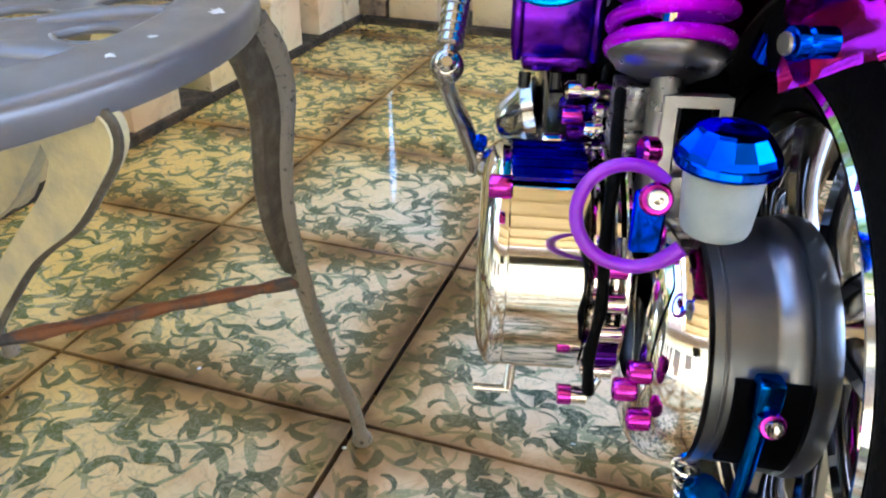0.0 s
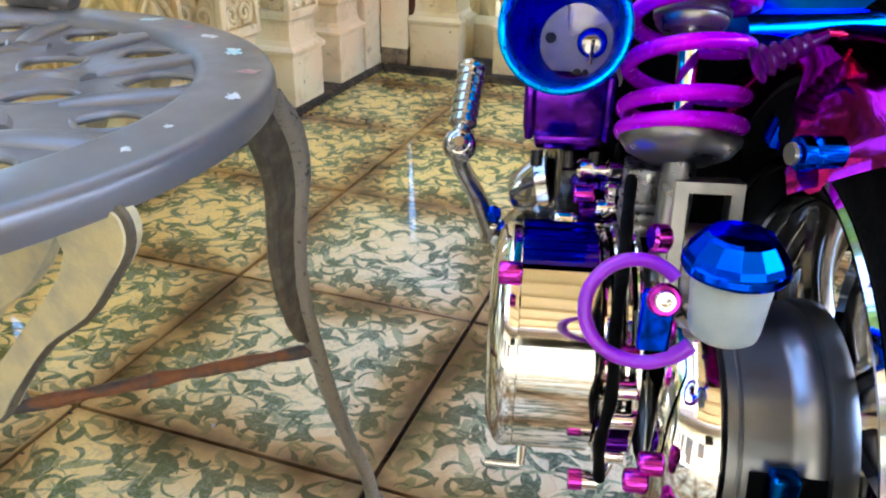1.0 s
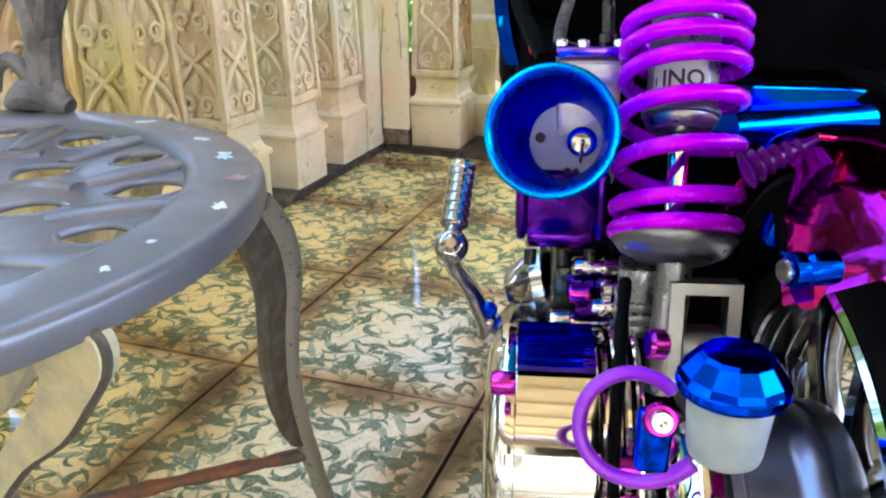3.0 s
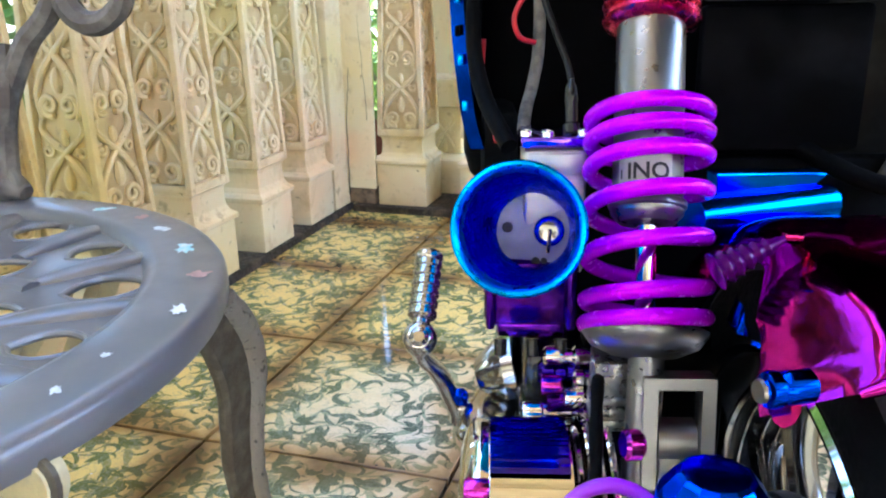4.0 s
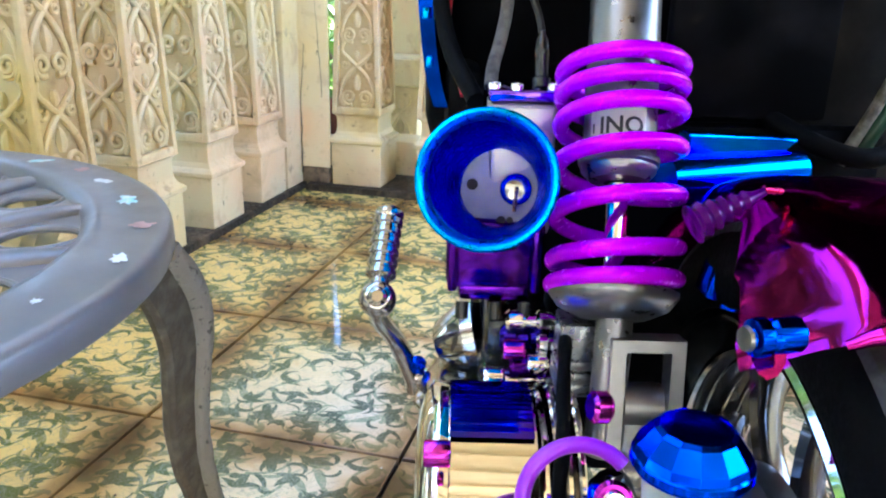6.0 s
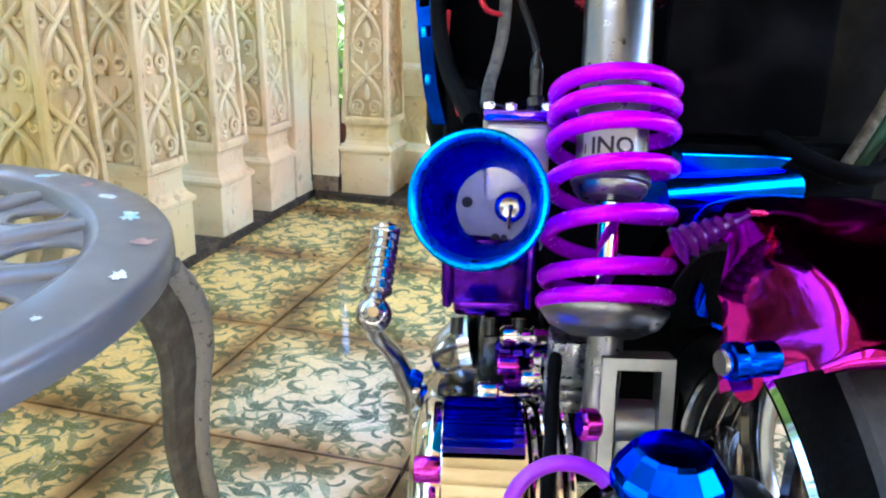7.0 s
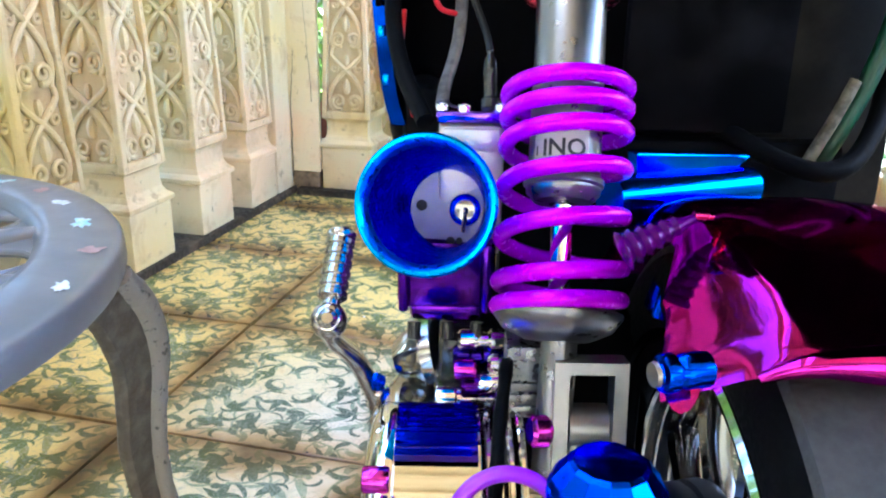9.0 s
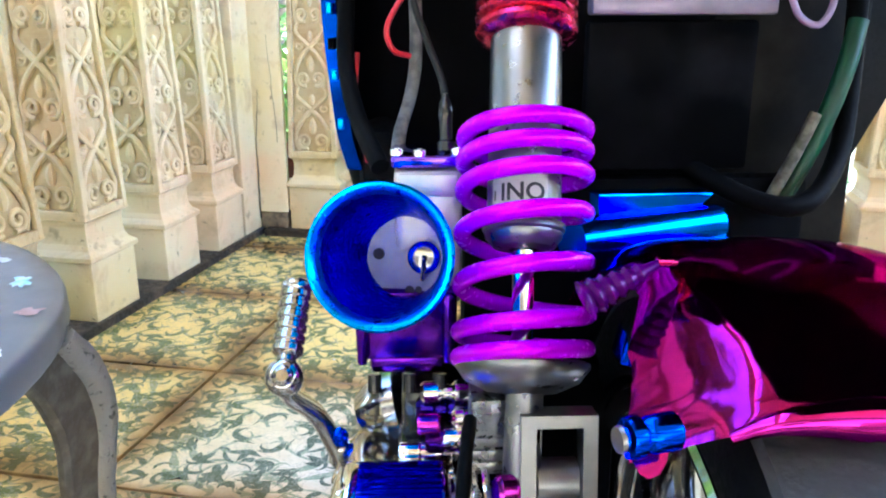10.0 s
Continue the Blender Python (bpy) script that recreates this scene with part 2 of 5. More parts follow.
        col = mix(nt, w.outputs[0], col, (0.16, 0.22, 0.17))
        col = mix(nt, w2.outputs[0], col, (0.36, 0.34, 0.25))
        n7 = noise_tex(nt, 16.0, 5.0, "World", 0.65, 0.8)
        w3 = ramp(nt, n7.outputs[0], [(0.60, grey(0)), (0.72, grey(0.5))])
        col = mix(nt, w3.outputs[0], col, (0.55, 0.30, 0.12))
    e0 = ramp(nt, ad.outputs[0], [(0.182, grey(0)), (0.240, grey(0.72))])
    col = mix(nt, e0.outputs[0], col, rust)
    e = ramp(nt, ad.outputs[0], [(0.218, grey(0)), (0.243, grey(0.42)), (0.268, grey(0.9))])
    col = mix(nt, e.outputs[0], col, stain)
    nt.links.new(col, b.inputs["Base Color"])
    r = ramp(nt, n3.outputs[0], [(0.3, grey(0.03)), (0.7, grey(0.09))])
    nt.links.new(r.outputs[0], b.inputs["Roughness"])
    bump(nt, b, n3.outputs[0], 0.12, 0.002)
    return m


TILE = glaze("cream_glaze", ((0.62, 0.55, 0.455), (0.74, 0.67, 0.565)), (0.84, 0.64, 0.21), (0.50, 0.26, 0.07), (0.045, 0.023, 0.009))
PRINT = glaze("green_print", ((0.030, 0.056, 0.058), (0.080, 0.112, 0.104)), (0.14, 0.17, 0.04), (0.10, 0.08, 0.02), (0.05, 0.035, 0.012), (0.34, 0.35, 0.27))
PRINT_L = glaze("pale_green_print", ((0.20, 0.27, 0.21), (0.30, 0.36, 0.26)), (0.28, 0.28, 0.08), (0.24, 0.16, 0.04), (0.08, 0.05, 0.015), (0.56, 0.51, 0.38))

# ---- mesh helpers ----


def part(name, bm, material, parent, label="", sharp=38):
    bmesh.ops.recalc_face_normals(bm, faces=bm.faces)
    lim = radians(sharp)
    for f in bm.faces:
        f.smooth = True
    for e in bm.edges:
        e.smooth = not (len(e.link_faces) == 2 and e.calc_face_angle(0) > lim)
    me = bpy.data.meshes.new(name)
    bm.to_mesh(me)
    bm.free()
    for mt in (material if isinstance(material, (list, tuple)) else [material]):
        me.materials.append(mt)
    ob = new(name, me)
    ob.parent = parent
    if label:
        tagged(ob, label)
    return ob


def thing(name, label, category, m=Matrix(), group="", kind=""):
    ob = new(name)
    ob.empty_display_size = 0.05
    ob.matrix_world = m
    return tagged(ob, label, category, group, kind)


def box(bm, c, s, bev=0.0, m=None, seg=2):
    g = bmesh.ops.create_cube(bm, size=1.0)
    vs = g["verts"]
    for v in vs:
        v.co = Vector((v.co.x * s[0], v.co.y * s[1], v.co.z * s[2]))
    if bev:
        es = {e for v in vs for e in v.link_edges}
        r = bmesh.ops.bevel(bm, geom=list(es), offset=bev, segments=seg, affect='EDGES', profile=0.5)
        vs = list({v for f in r["faces"] for v in f.verts} | {v for v in vs if v.is_valid})
    mm = Matrix.Translation(c) @ (m if m else Matrix())
    for v in vs:
        v.co = mm @ v.co
    return bm


def aim(p, d):
    """Matrix that puts local z along d at p."""
    q = Vector(d).normalized().to_track_quat("Z", "Y")
    return Matrix.Translation(p) @ q.to_matrix().to_4x4()


def lathe(bm, prof, m=Matrix(), seg=32, closed=False, flat=0):
    """Turns (radius, height) round local z; ends at radius 0 close up."""
    rings = []
    for r, h in prof:
        if r < 1e-6:
            rings.append([bm.verts.new(m @ Vector((0, 0, h)))])
        else:
            rings.append([bm.verts.new(m @ Vector((r * math.cos(2 * math.pi * k / seg), r * math.sin(2 * math.pi * k / seg), h))) for k in range(seg)])
    pairs = list(zip(rings, rings[1:])) + ([(rings[-1], rings[0])] if closed else [])
    for a, b in pairs:
        for k in range(seg):
            j = (k + 1) % seg
            if len(a) == 1 and len(b) == 1:
                continue
            if len(a) == 1:
                bm.faces.new((a[0], b[k], b[j]))
            elif len(b) == 1:
                bm.faces.new((a[k], a[j], b[0]))
            else:
                bm.faces.new((a[k], a[j], b[j], b[k]))
    return bm


def spline(pts, n=8):
    """Catmull-Rom through the points."""
    P = [Vector(p) for p in pts]
    P = [P[0] * 2 - P[1]] + P + [P[-1] * 2 - P[-2]]
    out = []
    for i in range(1, len(P) - 2):
        a, b, c, d = P[i - 1:i + 3]
        for k in range(n):
            t = k / n
            out.append(0.5 * ((2 * b) + (c - a) * t + (2 * a - 5 * b + 4 * c - d) * t * t + (3 * b - a - 3 * c + d) * t ** 3))
    out.append(P[-2])
    return out


def tube(bm, pts, rad, seg=10, squash=1.0, up=None, caps=True):
    """Sweeps a round or squashed section along points; rad is a number or a function of 0..1."""
    n = len(pts)
    prev = None
    rings = []
    for i, p in enumerate(pts):
        d = (pts[min(i + 1, n - 1)] - pts[max(i - 1, 0)]).normalized()
        if prev is None:
            ref = Vector(up) if up else (Vector((0, 0, 1)) if abs(d.z) < 0.9 else Vector((1, 0, 0)))
            s = d.cross(ref).normalized()
        else:
            s = (prev - d * prev.dot(d)).normalized()
        prev = s
        w = d.cross(s)
        r = rad(i / (n - 1)) if callable(rad) else rad
        rings.append([bm.verts.new(p + s * (r * math.cos(a)) + w * (r * squash * math.sin(a))) for a in (2 * math.pi * k / seg for k in range(seg))])
    for a, b in zip(rings, rings[1:]):
        for k in range(seg):
            j = (k + 1) % seg
            bm.faces.new((a[k], a[j], b[j], b[k]))
    if caps:
        bm.faces.new(rings[0][::-1])
        bm.faces.new(rings[-1])
    return bm


def bolt(name, p, d, r, h, mat, parent, label="", washer=None):
    """Socket-head bolt with a hollow hexagon-like drive."""
    bm = bmesh.new()
    lathe(bm, [(0, 0), (r, 0), (r, h * 0.85), (r * 0.88, h), (r * 0.5, h), (r * 0.45, h * 0.55), (0, h * 0.5)], aim(p, d), 14)
    b = part(name, bm, mat, parent, label)
    if washer:
        bm = bmesh.new()
        lathe(bm, [(r * 0.6, -0.0012), (r * 1.5, -0.0012), (r * 1.6, 0.0), (r * 1.35, 0.0018), (r * 0.6, 0.002)], aim(p, d), 18, True)
        part("washer", bm, washer, b)
    return b


# ---- floor ----
T = 0.30
floor = thing("floor", "old glazed cream tiles with green leaf scrolls", "floor", kind="structure")
bm = bmesh.new()
box(bm, (0.9, -1.48, -0.0200), (2.46, 5.12, 0.02))
part("grout_bed", bm, GROUT, floor, "dark brown stained grout")


def leaf_print(bm, x, y, ang, ln, wd, bend, mi, z):
    """A comma-shaped printed leaf."""
    n = 6
    px_, py_, a = x, y, ang
    left, right = [], []
    for i in range(n + 1):
        t = i / n
        w = wd * math.sin(math.pi * min(1, 0.06 + t * 0.94) ** 0.65)
        nx, ny = -math.sin(a), math.cos(a)
        left.append(bm.verts.new((px_ + nx * w, py_ + ny * w, z)))
        right.append(bm.verts.new((px_ - nx * w * 0.55, py_ - ny * w * 0.55, z)))
        px_ += math.cos(a) * ln / n
        py_ += math.sin(a) * ln / n
        a += bend / n
    for i in range(n):
        f = bm.faces.new((right[i], right[i + 1], left[i + 1], left[i]))
        f.material_index = mi


def stem_print(bm, x, y, ang, ln, w, curl, mi, z, rng):
    """A curling printed stem that throws leaves on both sides."""
    n = 12
    a = ang
    prev = None
    for i in range(n + 1):
        t = i / n
        ww = w * (1 - 0.75 * t)
        nx, ny = -math.sin(a), math.cos(a)
        cur = (bm.verts.new((x + nx * ww, y + ny * ww, z)), bm.verts.new((x - nx * ww, y - ny * ww, z)))
        if prev:
            bm.faces.new((prev[1], cur[1], cur[0], prev[0])).material_index = mi
        prev = cur
        if i % 2 == 1:
            side = 1 if (i // 2) % 2 else -1
            leaf_print(bm, x, y, a + side * rng.uniform(0.5, 1.0), rng.uniform(0.026, 0.052) * (1 - 0.3 * t), rng.uniform(0.0034, 0.0074), side * rng.uniform(1.0, 3.4), 1 if rng.random() < 0.75 else 2, z + 0.00003 * side + 0.00005)
        x += math.cos(a) * ln / n
        y += math.sin(a) * ln / n
        a += curl * (0.4 + 1.4 * t) / n
    leaf_print(bm, x, y, a, 0.02, 0.007, curl * 0.4, 1, z + 0.00004)


def tile_mesh():
    bm = bmesh.new()
    h = T / 2 - 0.0021
    box(bm, (0, 0, -0.006), (2 * h, 2 * h, 0.012), 0.0007, None, 1)
    pr = bmesh.new()
    rng = random.Random(11)
    for x, y, a, ln, curl in ((0.010, 0.012, 0.6, 0.20, 4.6), (0.138, 0.020, 2.1, 0.16, -4.2), (0.016, 0.138, -0.4, 0.15, 4.0), (0.132, 0.130, -2.3, 0.13, 4.4), (0.075, 0.008, 1.2, 0.12, -4.8), (0.008, 0.075, 0.2, 0.11, 5.0)):
        stem_print(pr, x, y, a, ln, 0.0024, curl, 2, 0.0003 + 0.00002 * len(pr.faces) / 100, rng)
    for k in range(6):
        a = rng.uniform(0, 6.28)
        x, y = rng.uniform(0.012, 0.135), rng.uniform(0.012, 0.135)
        for d in (-0.9, 0.0, 0.9):
            leaf_print(pr, x, y, a + d, rng.uniform(0.016, 0.028), rng.uniform(0.0050, 0.0085), rng.uniform(-1.6, 1.6), 1, 0.0011 + 0.000012 * k + 0.000004 * d)
    for k in range(16):
        leaf_print(pr, rng.uniform(0.005, 0.14), rng.uniform(0.005, 0.14), rng.uniform(0, 6.28), rng.uniform(0.025, 0.05), rng.uniform(0.003, 0.0075), rng.uniform(-3.0, 3.0), 2, 0.00016 + 0.000004 * k)
    for k in range(22):
        leaf_print(pr, rng.uniform(0.005, 0.14), rng.uniform(0.005, 0.14), rng.uniform(0, 6.28), rng.uniform(0.018, 0.045), rng.uniform(0.0014, 0.0042), rng.uniform(-3.2, 3.2), 1 if rng.random() < 0.6 else 2, 0.0004 + 0.00002 * k)
    pr.verts.index_update()
    base = [v.co + Vector((0, 0, 0.000002 * math.sin(v.index * 1.7))) for v in pr.verts]
    faces = [([v.index for v in f.verts], f.material_index) for f in pr.faces]
    lim = h - 0.002
    for q in range(4):
        rot = Matrix.Rotation(q * math.pi / 2, 4, 'Z')
        vs = []
        for co in base:
            c = rot @ co
            vs.append(bm.verts.new((max(-lim, min(lim, c.x)), max(-lim, min(lim, c.y)), c.z + 0.000003 * q)))
        for ids, mi in faces:
            f = bm.faces.new([vs[i] for i in ids])
            f.material_index = mi
    pr.free()
    for f in bm.faces:
        f.smooth = False
    me = bpy.data.meshes.new("tile")
    bm.to_mesh(me)
    bm.free()
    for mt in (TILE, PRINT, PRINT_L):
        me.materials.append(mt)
    return me


# ---- balustrades ----
def spiral(cx, cz, r0, a0, turns, side):
    """Flat spiral that winds inward; side mirrors it."""
    out = []
    n = int(18 * turns)
    for i in range(n + 1):
        t = i / n
        a, r = a0 + 2 * math.pi * turns * t, r0 * (1 - 0.78 * t)
        out.append((side * (cx + r * math.cos(a)), cz + r * math.sin(a)))
    return out


def carve(bm, zlo, zhi, half, depth):
    """Scrollwork on one face of a shaft, looking along -y: ogives that cross, paired volutes, small leaves."""
    def pt(x, z, lift=0.0):
        k = (z - zlo) / (zhi - zlo)
        return Vector((x, -(half(k) - depth) - lift, z))

    def width(z):
        return half((z - zlo) / (zhi - zlo)) - 0.0165
    step = 0.142
    z0 = zlo + 0.014
    while z0 < zhi - 0.07:
        w = width(z0 + 0.05)
        for sd in (-1, 1):
            ogive = [pt(sd * u * w, z0 + dz, 0.002) for u, dz in ((0.80, 0.002), (0.98, 0.022), (0.92, 0.046), (0.55, 0.072), (0.02, 0.094), (-0.50, 0.112), (-0.86, 0.128), (-0.80, 0.144)) if z0 + dz < zhi - 0.004]
            tube(bm, spline(ogive, 4), lambda t: 0.0050 * (0.85 + 0.25 * math.sin(math.pi * t)), 8, 1.0)
            tube(bm, [pt(x, z, 0.0022) for x, z in spiral(0.47 * w, z0 + 0.023, 0.44 * w, -2.0, 1.55, sd)], lambda t: 0.0047 * (1 - 0.25 * t), 8)
            if z0 + 0.125 < zhi - 0.01:
                tube(bm, [pt(x, z, 0.001) for x, z in spiral(0.72 * w, z0 + 0.098, 0.25 * w, 2.4, 1.15, sd)], lambda t: 0.0036 * (1 - 0.3 * t), 7)
        tube(bm, [pt(0, z0 + dz, 0.0) for dz in (0.040, 0.048, 0.058, 0.068, 0.076)], lambda t: 0.002 + 0.0075 * math.sin(math.pi * min(1, t * 0.85 + 0.12)), 8)
        if z0 + 0.13 < zhi - 0.01:
            tube(bm, [pt(0, z0 + dz, 0.0) for dz in (0.106, 0.114, 0.122, 0.130)], lambda t: 0.002 + 0.0055 * math.sin(math.pi * (0.1 + 0.8 * t)), 8)
        z0 += step


def shaft_half(k):
    """Half width of a shaft from its foot (0) to its head (1)."""
    return 0.0605 - 0.0215 * k


def baluster(m):
    b = thing("baluster", "cream painted cement baluster with carved scrolls", "baluster", m, "balusters of the porch")
    bm = bmesh.new()
    box(bm, (0, 0, 0.0665), (0.124, 0.124, 0.107), 0.003)
    part("plinth", bm, STONE, b)
    bm = bmesh.new()
    prof = [(0.055, 0.117), (0.0655, 0.1185), (0.067, 0.121), (0.067, 0.1275), (0.0650, 0.1295), (0.0570, 0.136), (0.0525, 0.146), (0.0510, 0.158), (0.0510, 0.176), (0.0530, 0.183), (0.0600, 0.1885), (0.060, 0.191)]
    lathe(bm, [(r * 1.41421, z) for r, z in prof], Matrix.Rotation(math.pi / 4, 4, 'Z'), 4)
    part("moulding", bm, STONE, b, sharp=14)
    zlo, zhi, rim, deep = 0.190, 0.88, 0.0120, 0.0115
    bm = bmesh.new()
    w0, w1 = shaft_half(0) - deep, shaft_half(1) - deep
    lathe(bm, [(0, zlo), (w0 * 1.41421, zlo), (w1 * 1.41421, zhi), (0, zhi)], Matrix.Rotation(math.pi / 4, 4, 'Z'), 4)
    shaft = part("shaft", bm, STONE_RECESS, b, "recessed ground of the carving, darker for grime and shade")
    for sx in (-1, 1):
        for sy in (-1, 1):
            bm = bmesh.new()
            prev = None
            for k in (0, 0.25, 0.5, 0.75, 1):
                o, i_ = shaft_half(k), shaft_half(k) - rim
                z = zlo + (zhi - zlo) * k
                cur = [bm.verts.new((sx * x_, sy * y_, z)) for x_, y_ in ((o - 0.0018, o - 0.0004), (o - 0.0004, o - 0.0018), (o, i_ + 0.001), (o - 0.001, i_), (i_, i_), (i_, o - 0.001), (i_ + 0.001, o))]
                if prev:
                    for q in range(7):
                        bm.faces.new((prev[q], prev[(q + 1) % 7], cur[(q + 1) % 7], cur[q]))
                prev = cur
            part("corner_strip", bm, STONE, shaft)
    for q in range(4):
        rot = Matrix.Rotation(q * math.pi / 2, 4, 'Z')
        bm = bmesh.new()
        box(bm, (0, -(shaft_half(0) - 0.0060), zlo + 0.007), (2 * (shaft_half(0) - rim) - 0.0006, 0.0112, 0.014), 0.0016)
        bm.transform(rot)
        part("foot_strip", bm, STONE, shaft)
    for q in (0, 1):
        bm = bmesh.new()
        carve(bm, zlo, zhi, shaft_half, deep - 0.001)
        bm.transform(Matrix.Rotation(q * math.pi / 2, 4, 'Z'))
        part("carving", bm, STONE, shaft)
    bm = bmesh.new()
    box(bm, (0, 0, 0.90), (0.115, 0.115, 0.04), 0.004)
    part("capital", bm, STONE, b)
    return b


LX, BY = -0.328, 1.1205
first = baluster(pose(LX, 0.258, 0))
for y in (-1.02, -0.81, -0.60, -0.39, -0.175, 0.042, 0.475, 0.699, 0.906):
    copy_thing(first, pose(LX, y, 0))
for k in range(9):
    copy_thing(first, pose(-0.1255 + 0.21 * k, BY, 0))

# Rail is unseen; its height is set to darken the mudguard's reflections.
rail = thing("handrail", "cream painted cement handrail along the balusters", "handrail", kind="structure")
bm = bmesh.new()
box(bm, (LX, 0.0, 0.96), (0.17, 2.1, 0.08), 0.008)
part("side_rail", bm, STONE, rail)
bm = bmesh.new()
box(bm, (0.68, BY, 0.96), (1.84, 0.17, 0.08), 0.008)
part("back_rail", bm, STONE, rail)

kerb = thing("kerb", "grimy dark cement kerb under the balusters", "kerb", kind="structure")
bm = bmesh.new()
box(bm, (LX - 0.01, -0.98, 0.0), (0.160, 4.1, 0.032), 0.005)
part("side_kerb", bm, KERB, kerb)
bm = bmesh.new()
box(bm, (0.93, BY + 0.002, 0.0), (2.36, 0.172, 0.034), 0.005)
part("back_kerb", bm, KERB, kerb)

pier = thing("pier", "plain cream plastered corner pier with a thin crack", "pier", kind="structure")
# Carried up out of view to block sky mirrored in the floor.
bm = bmesh.new()
box(bm, (-0.338, 1.085, 1.27), (0.145, 0.215, 2.54), 0.006)
part("pier_core", bm, STONE, pier)
bm = bmesh.new()
foot_pts = [bm.verts.new((x, y, 0.056)) for x, y in ((-0.266, 1.055), (-0.196, 1.055), (-0.1915, 1.0585), (-0.243, 1.19), (-0.266, 1.19))]
head_pts = [bm.verts.new((v.co.x, v.co.y, 2.54)) for v in foot_pts]
bm.faces.new(foot_pts)
bm.faces.new(head_pts[::-1])
for q in range(5):
    bm.faces.new((foot_pts[q], foot_pts[(q + 1) % 5], head_pts[(q + 1) % 5], head_pts[q]))
part("pier_strip", bm, STONE, pier)
bm = bmesh.new()
box(bm, (-0.230, 1.075, 0.0355), (0.069, 0.036, 0.039), 0.004)
part("pier_foot", bm, surface("stained_cement", (0.22, 0.16, 0.10), (0.08, 0.06, 0.04), 0.6, 0.85, 0.0, 40, 200, 0.8), pier, "grimy dark foot of the pier")
rng = random.Random(3)
for start, climb, thick in (((-0.262, 0.040), ((0.0, 0.06), (0.001, 0.06), (-0.002, 0.04), (0.002, 0.04), (0.004, 0.036), (0.0045, 0.039), (0.0015, 0.04)), 0.0015),
                            ((-0.209, 0.225), ((-0.001, 0.05), (-0.003, 0.04), (-0.003, 0.06), (-0.004, 0.05), (-0.002, 0.06)), 0.0007)):
    bm = bmesh.new()
    x, z = start
    line = []
    for dx, dz in climb:
        for q in range(4):
            line.append(Vector((x + dx * q / 4 + rng.uniform(-0.0012, 0.0012), 1.0546, z + dz * q / 4)))
        x, z = x + dx, z + dz
    tube(bm, line, lambda t: thick * (1 - 0.6 * t), 5)
    part("crack", bm, INK, pier, "thin dark crack")

# ---- roof over the porch, house across the yard, garden outside ----
roof = thing("ceiling", "cream boarded porch ceiling with beams", "ceiling", kind="structure")
bm = bmesh.new()
box(bm, (1.70, -0.65, 2.60), (3.0, 5.1, 0.10), 0.005)
for k in range(-3, 6):
    box(bm, (1.70, -1.35 + 0.62 * k, 2.51), (3.0, 0.09, 0.12), 0.005)
part("ceiling_boards", bm, CEIL, roof)
# Unseen beam added to break up the sky reflected in the mudguard.
bm = bmesh.new()
box(bm, (-0.06, -0.65, 2.52), (0.20, 5.1, 0.14), 0.006)
for k in range(-2, 4):
    box(bm, (0.14, -1.2 + 0.93 * k, 2.53), (0.22, 0.07, 0.10), 0.005)
part("reflection_beam", bm, CEIL, roof)
house = thing("house_wall", "cream plastered house front across the yard", "wall", kind="structure")
bm = bmesh.new()
for c, s in (((-2.6, -5.6, 1.5), (2.4, 0.15, 3.4)), ((0.7, -5.6, 2.65), (4.2, 0.15, 1.1)), ((0.1, -5.6, 0.95), (1.0, 0.15, 2.5)), ((1.2, -5.6, 0.3), (1.2, 0.15, 1.2)), ((3.2, -5.6, 1.4), (2.8, 0.15, 3.2)), ((-6.3, -5.6, 1.4), (5.0, 0.15, 3.2)), ((7.0, -5.6, 1.4), (4.8, 0.15, 3.2))):
    box(bm, c, s, 0.004)
part("front_wall", bm, HOUSE, house)
bm = bmesh.new()
box(bm, (0.5, -5.62, 5.1), (17.0, 0.2, 3.8), 0.01)
part("upper_wall", bm, HOUSE, house)
bm = bmesh.new()
box(bm, (2.2, -1.0, 0.40), (0.15, 4.1, 0.80), 0.004)
part("side_wall", bm, HOUSE, house)
bm = bmesh.new()
box(bm, (-0.9, -5.6, 1.1), (1.0, 0.06, 2.2), 0.01)
part("door_leaf", bm, DARKWOOD, house)
bm = bmesh.new()
box(bm, (1.2, -5.6, 1.55), (1.2, 0.05, 1.3), 0.01)
part("window_shutter", bm, DARKWOOD, house)
bm = bmesh.new()
box(bm, (0.5, -5.05, 3.15), (17.0, 1.2, 0.16), 0.02)
for k in range(18):
    box(bm, (0.5, -4.45 - 0.055 * k, 3.25 + 0.1 * k), (17.0, 0.14, 0.11), 0.01)
part("eaves", bm, DARKWOOD, house)
for k in range(5):
    bm = bmesh.new()
    box(bm, (-6.4 + 1.25 * k, -5.5, 1.35), (0.72, 0.08, 1.5), 0.01)
    part("window_shutter", bm, DARKWOOD, house)

yard = thing("yard", "pale sunlit concrete yard in front of the house", "yard", kind="structure")
bm = bmesh.new()
box(bm, (0.5, -4.8, -0.12), (17.0, 1.5, 0.2), 0.01)
part("yard_slab", bm, surface("pale_concrete", (0.62, 0.58, 0.48), (0.5, 0.47, 0.4), 0.7, 0.9, 0.0, 3, 90, 0.4, coords="World"), yard)

ground = thing("ground", "garden ground outside the porch", "ground", kind="structure")
bm = bmesh.new()
bmesh.ops.create_grid(bm, x_segments=40, y_segments=40, size=200.0)
for v in bm.verts:
    v.co.z = -0.30 + (0.0 if v.co.length < 8 else 0.6 * noise.noise(v.co * 0.03))
part("soil", bm, SOIL, ground)

bm = bmesh.new()
rng = random.Random(77)
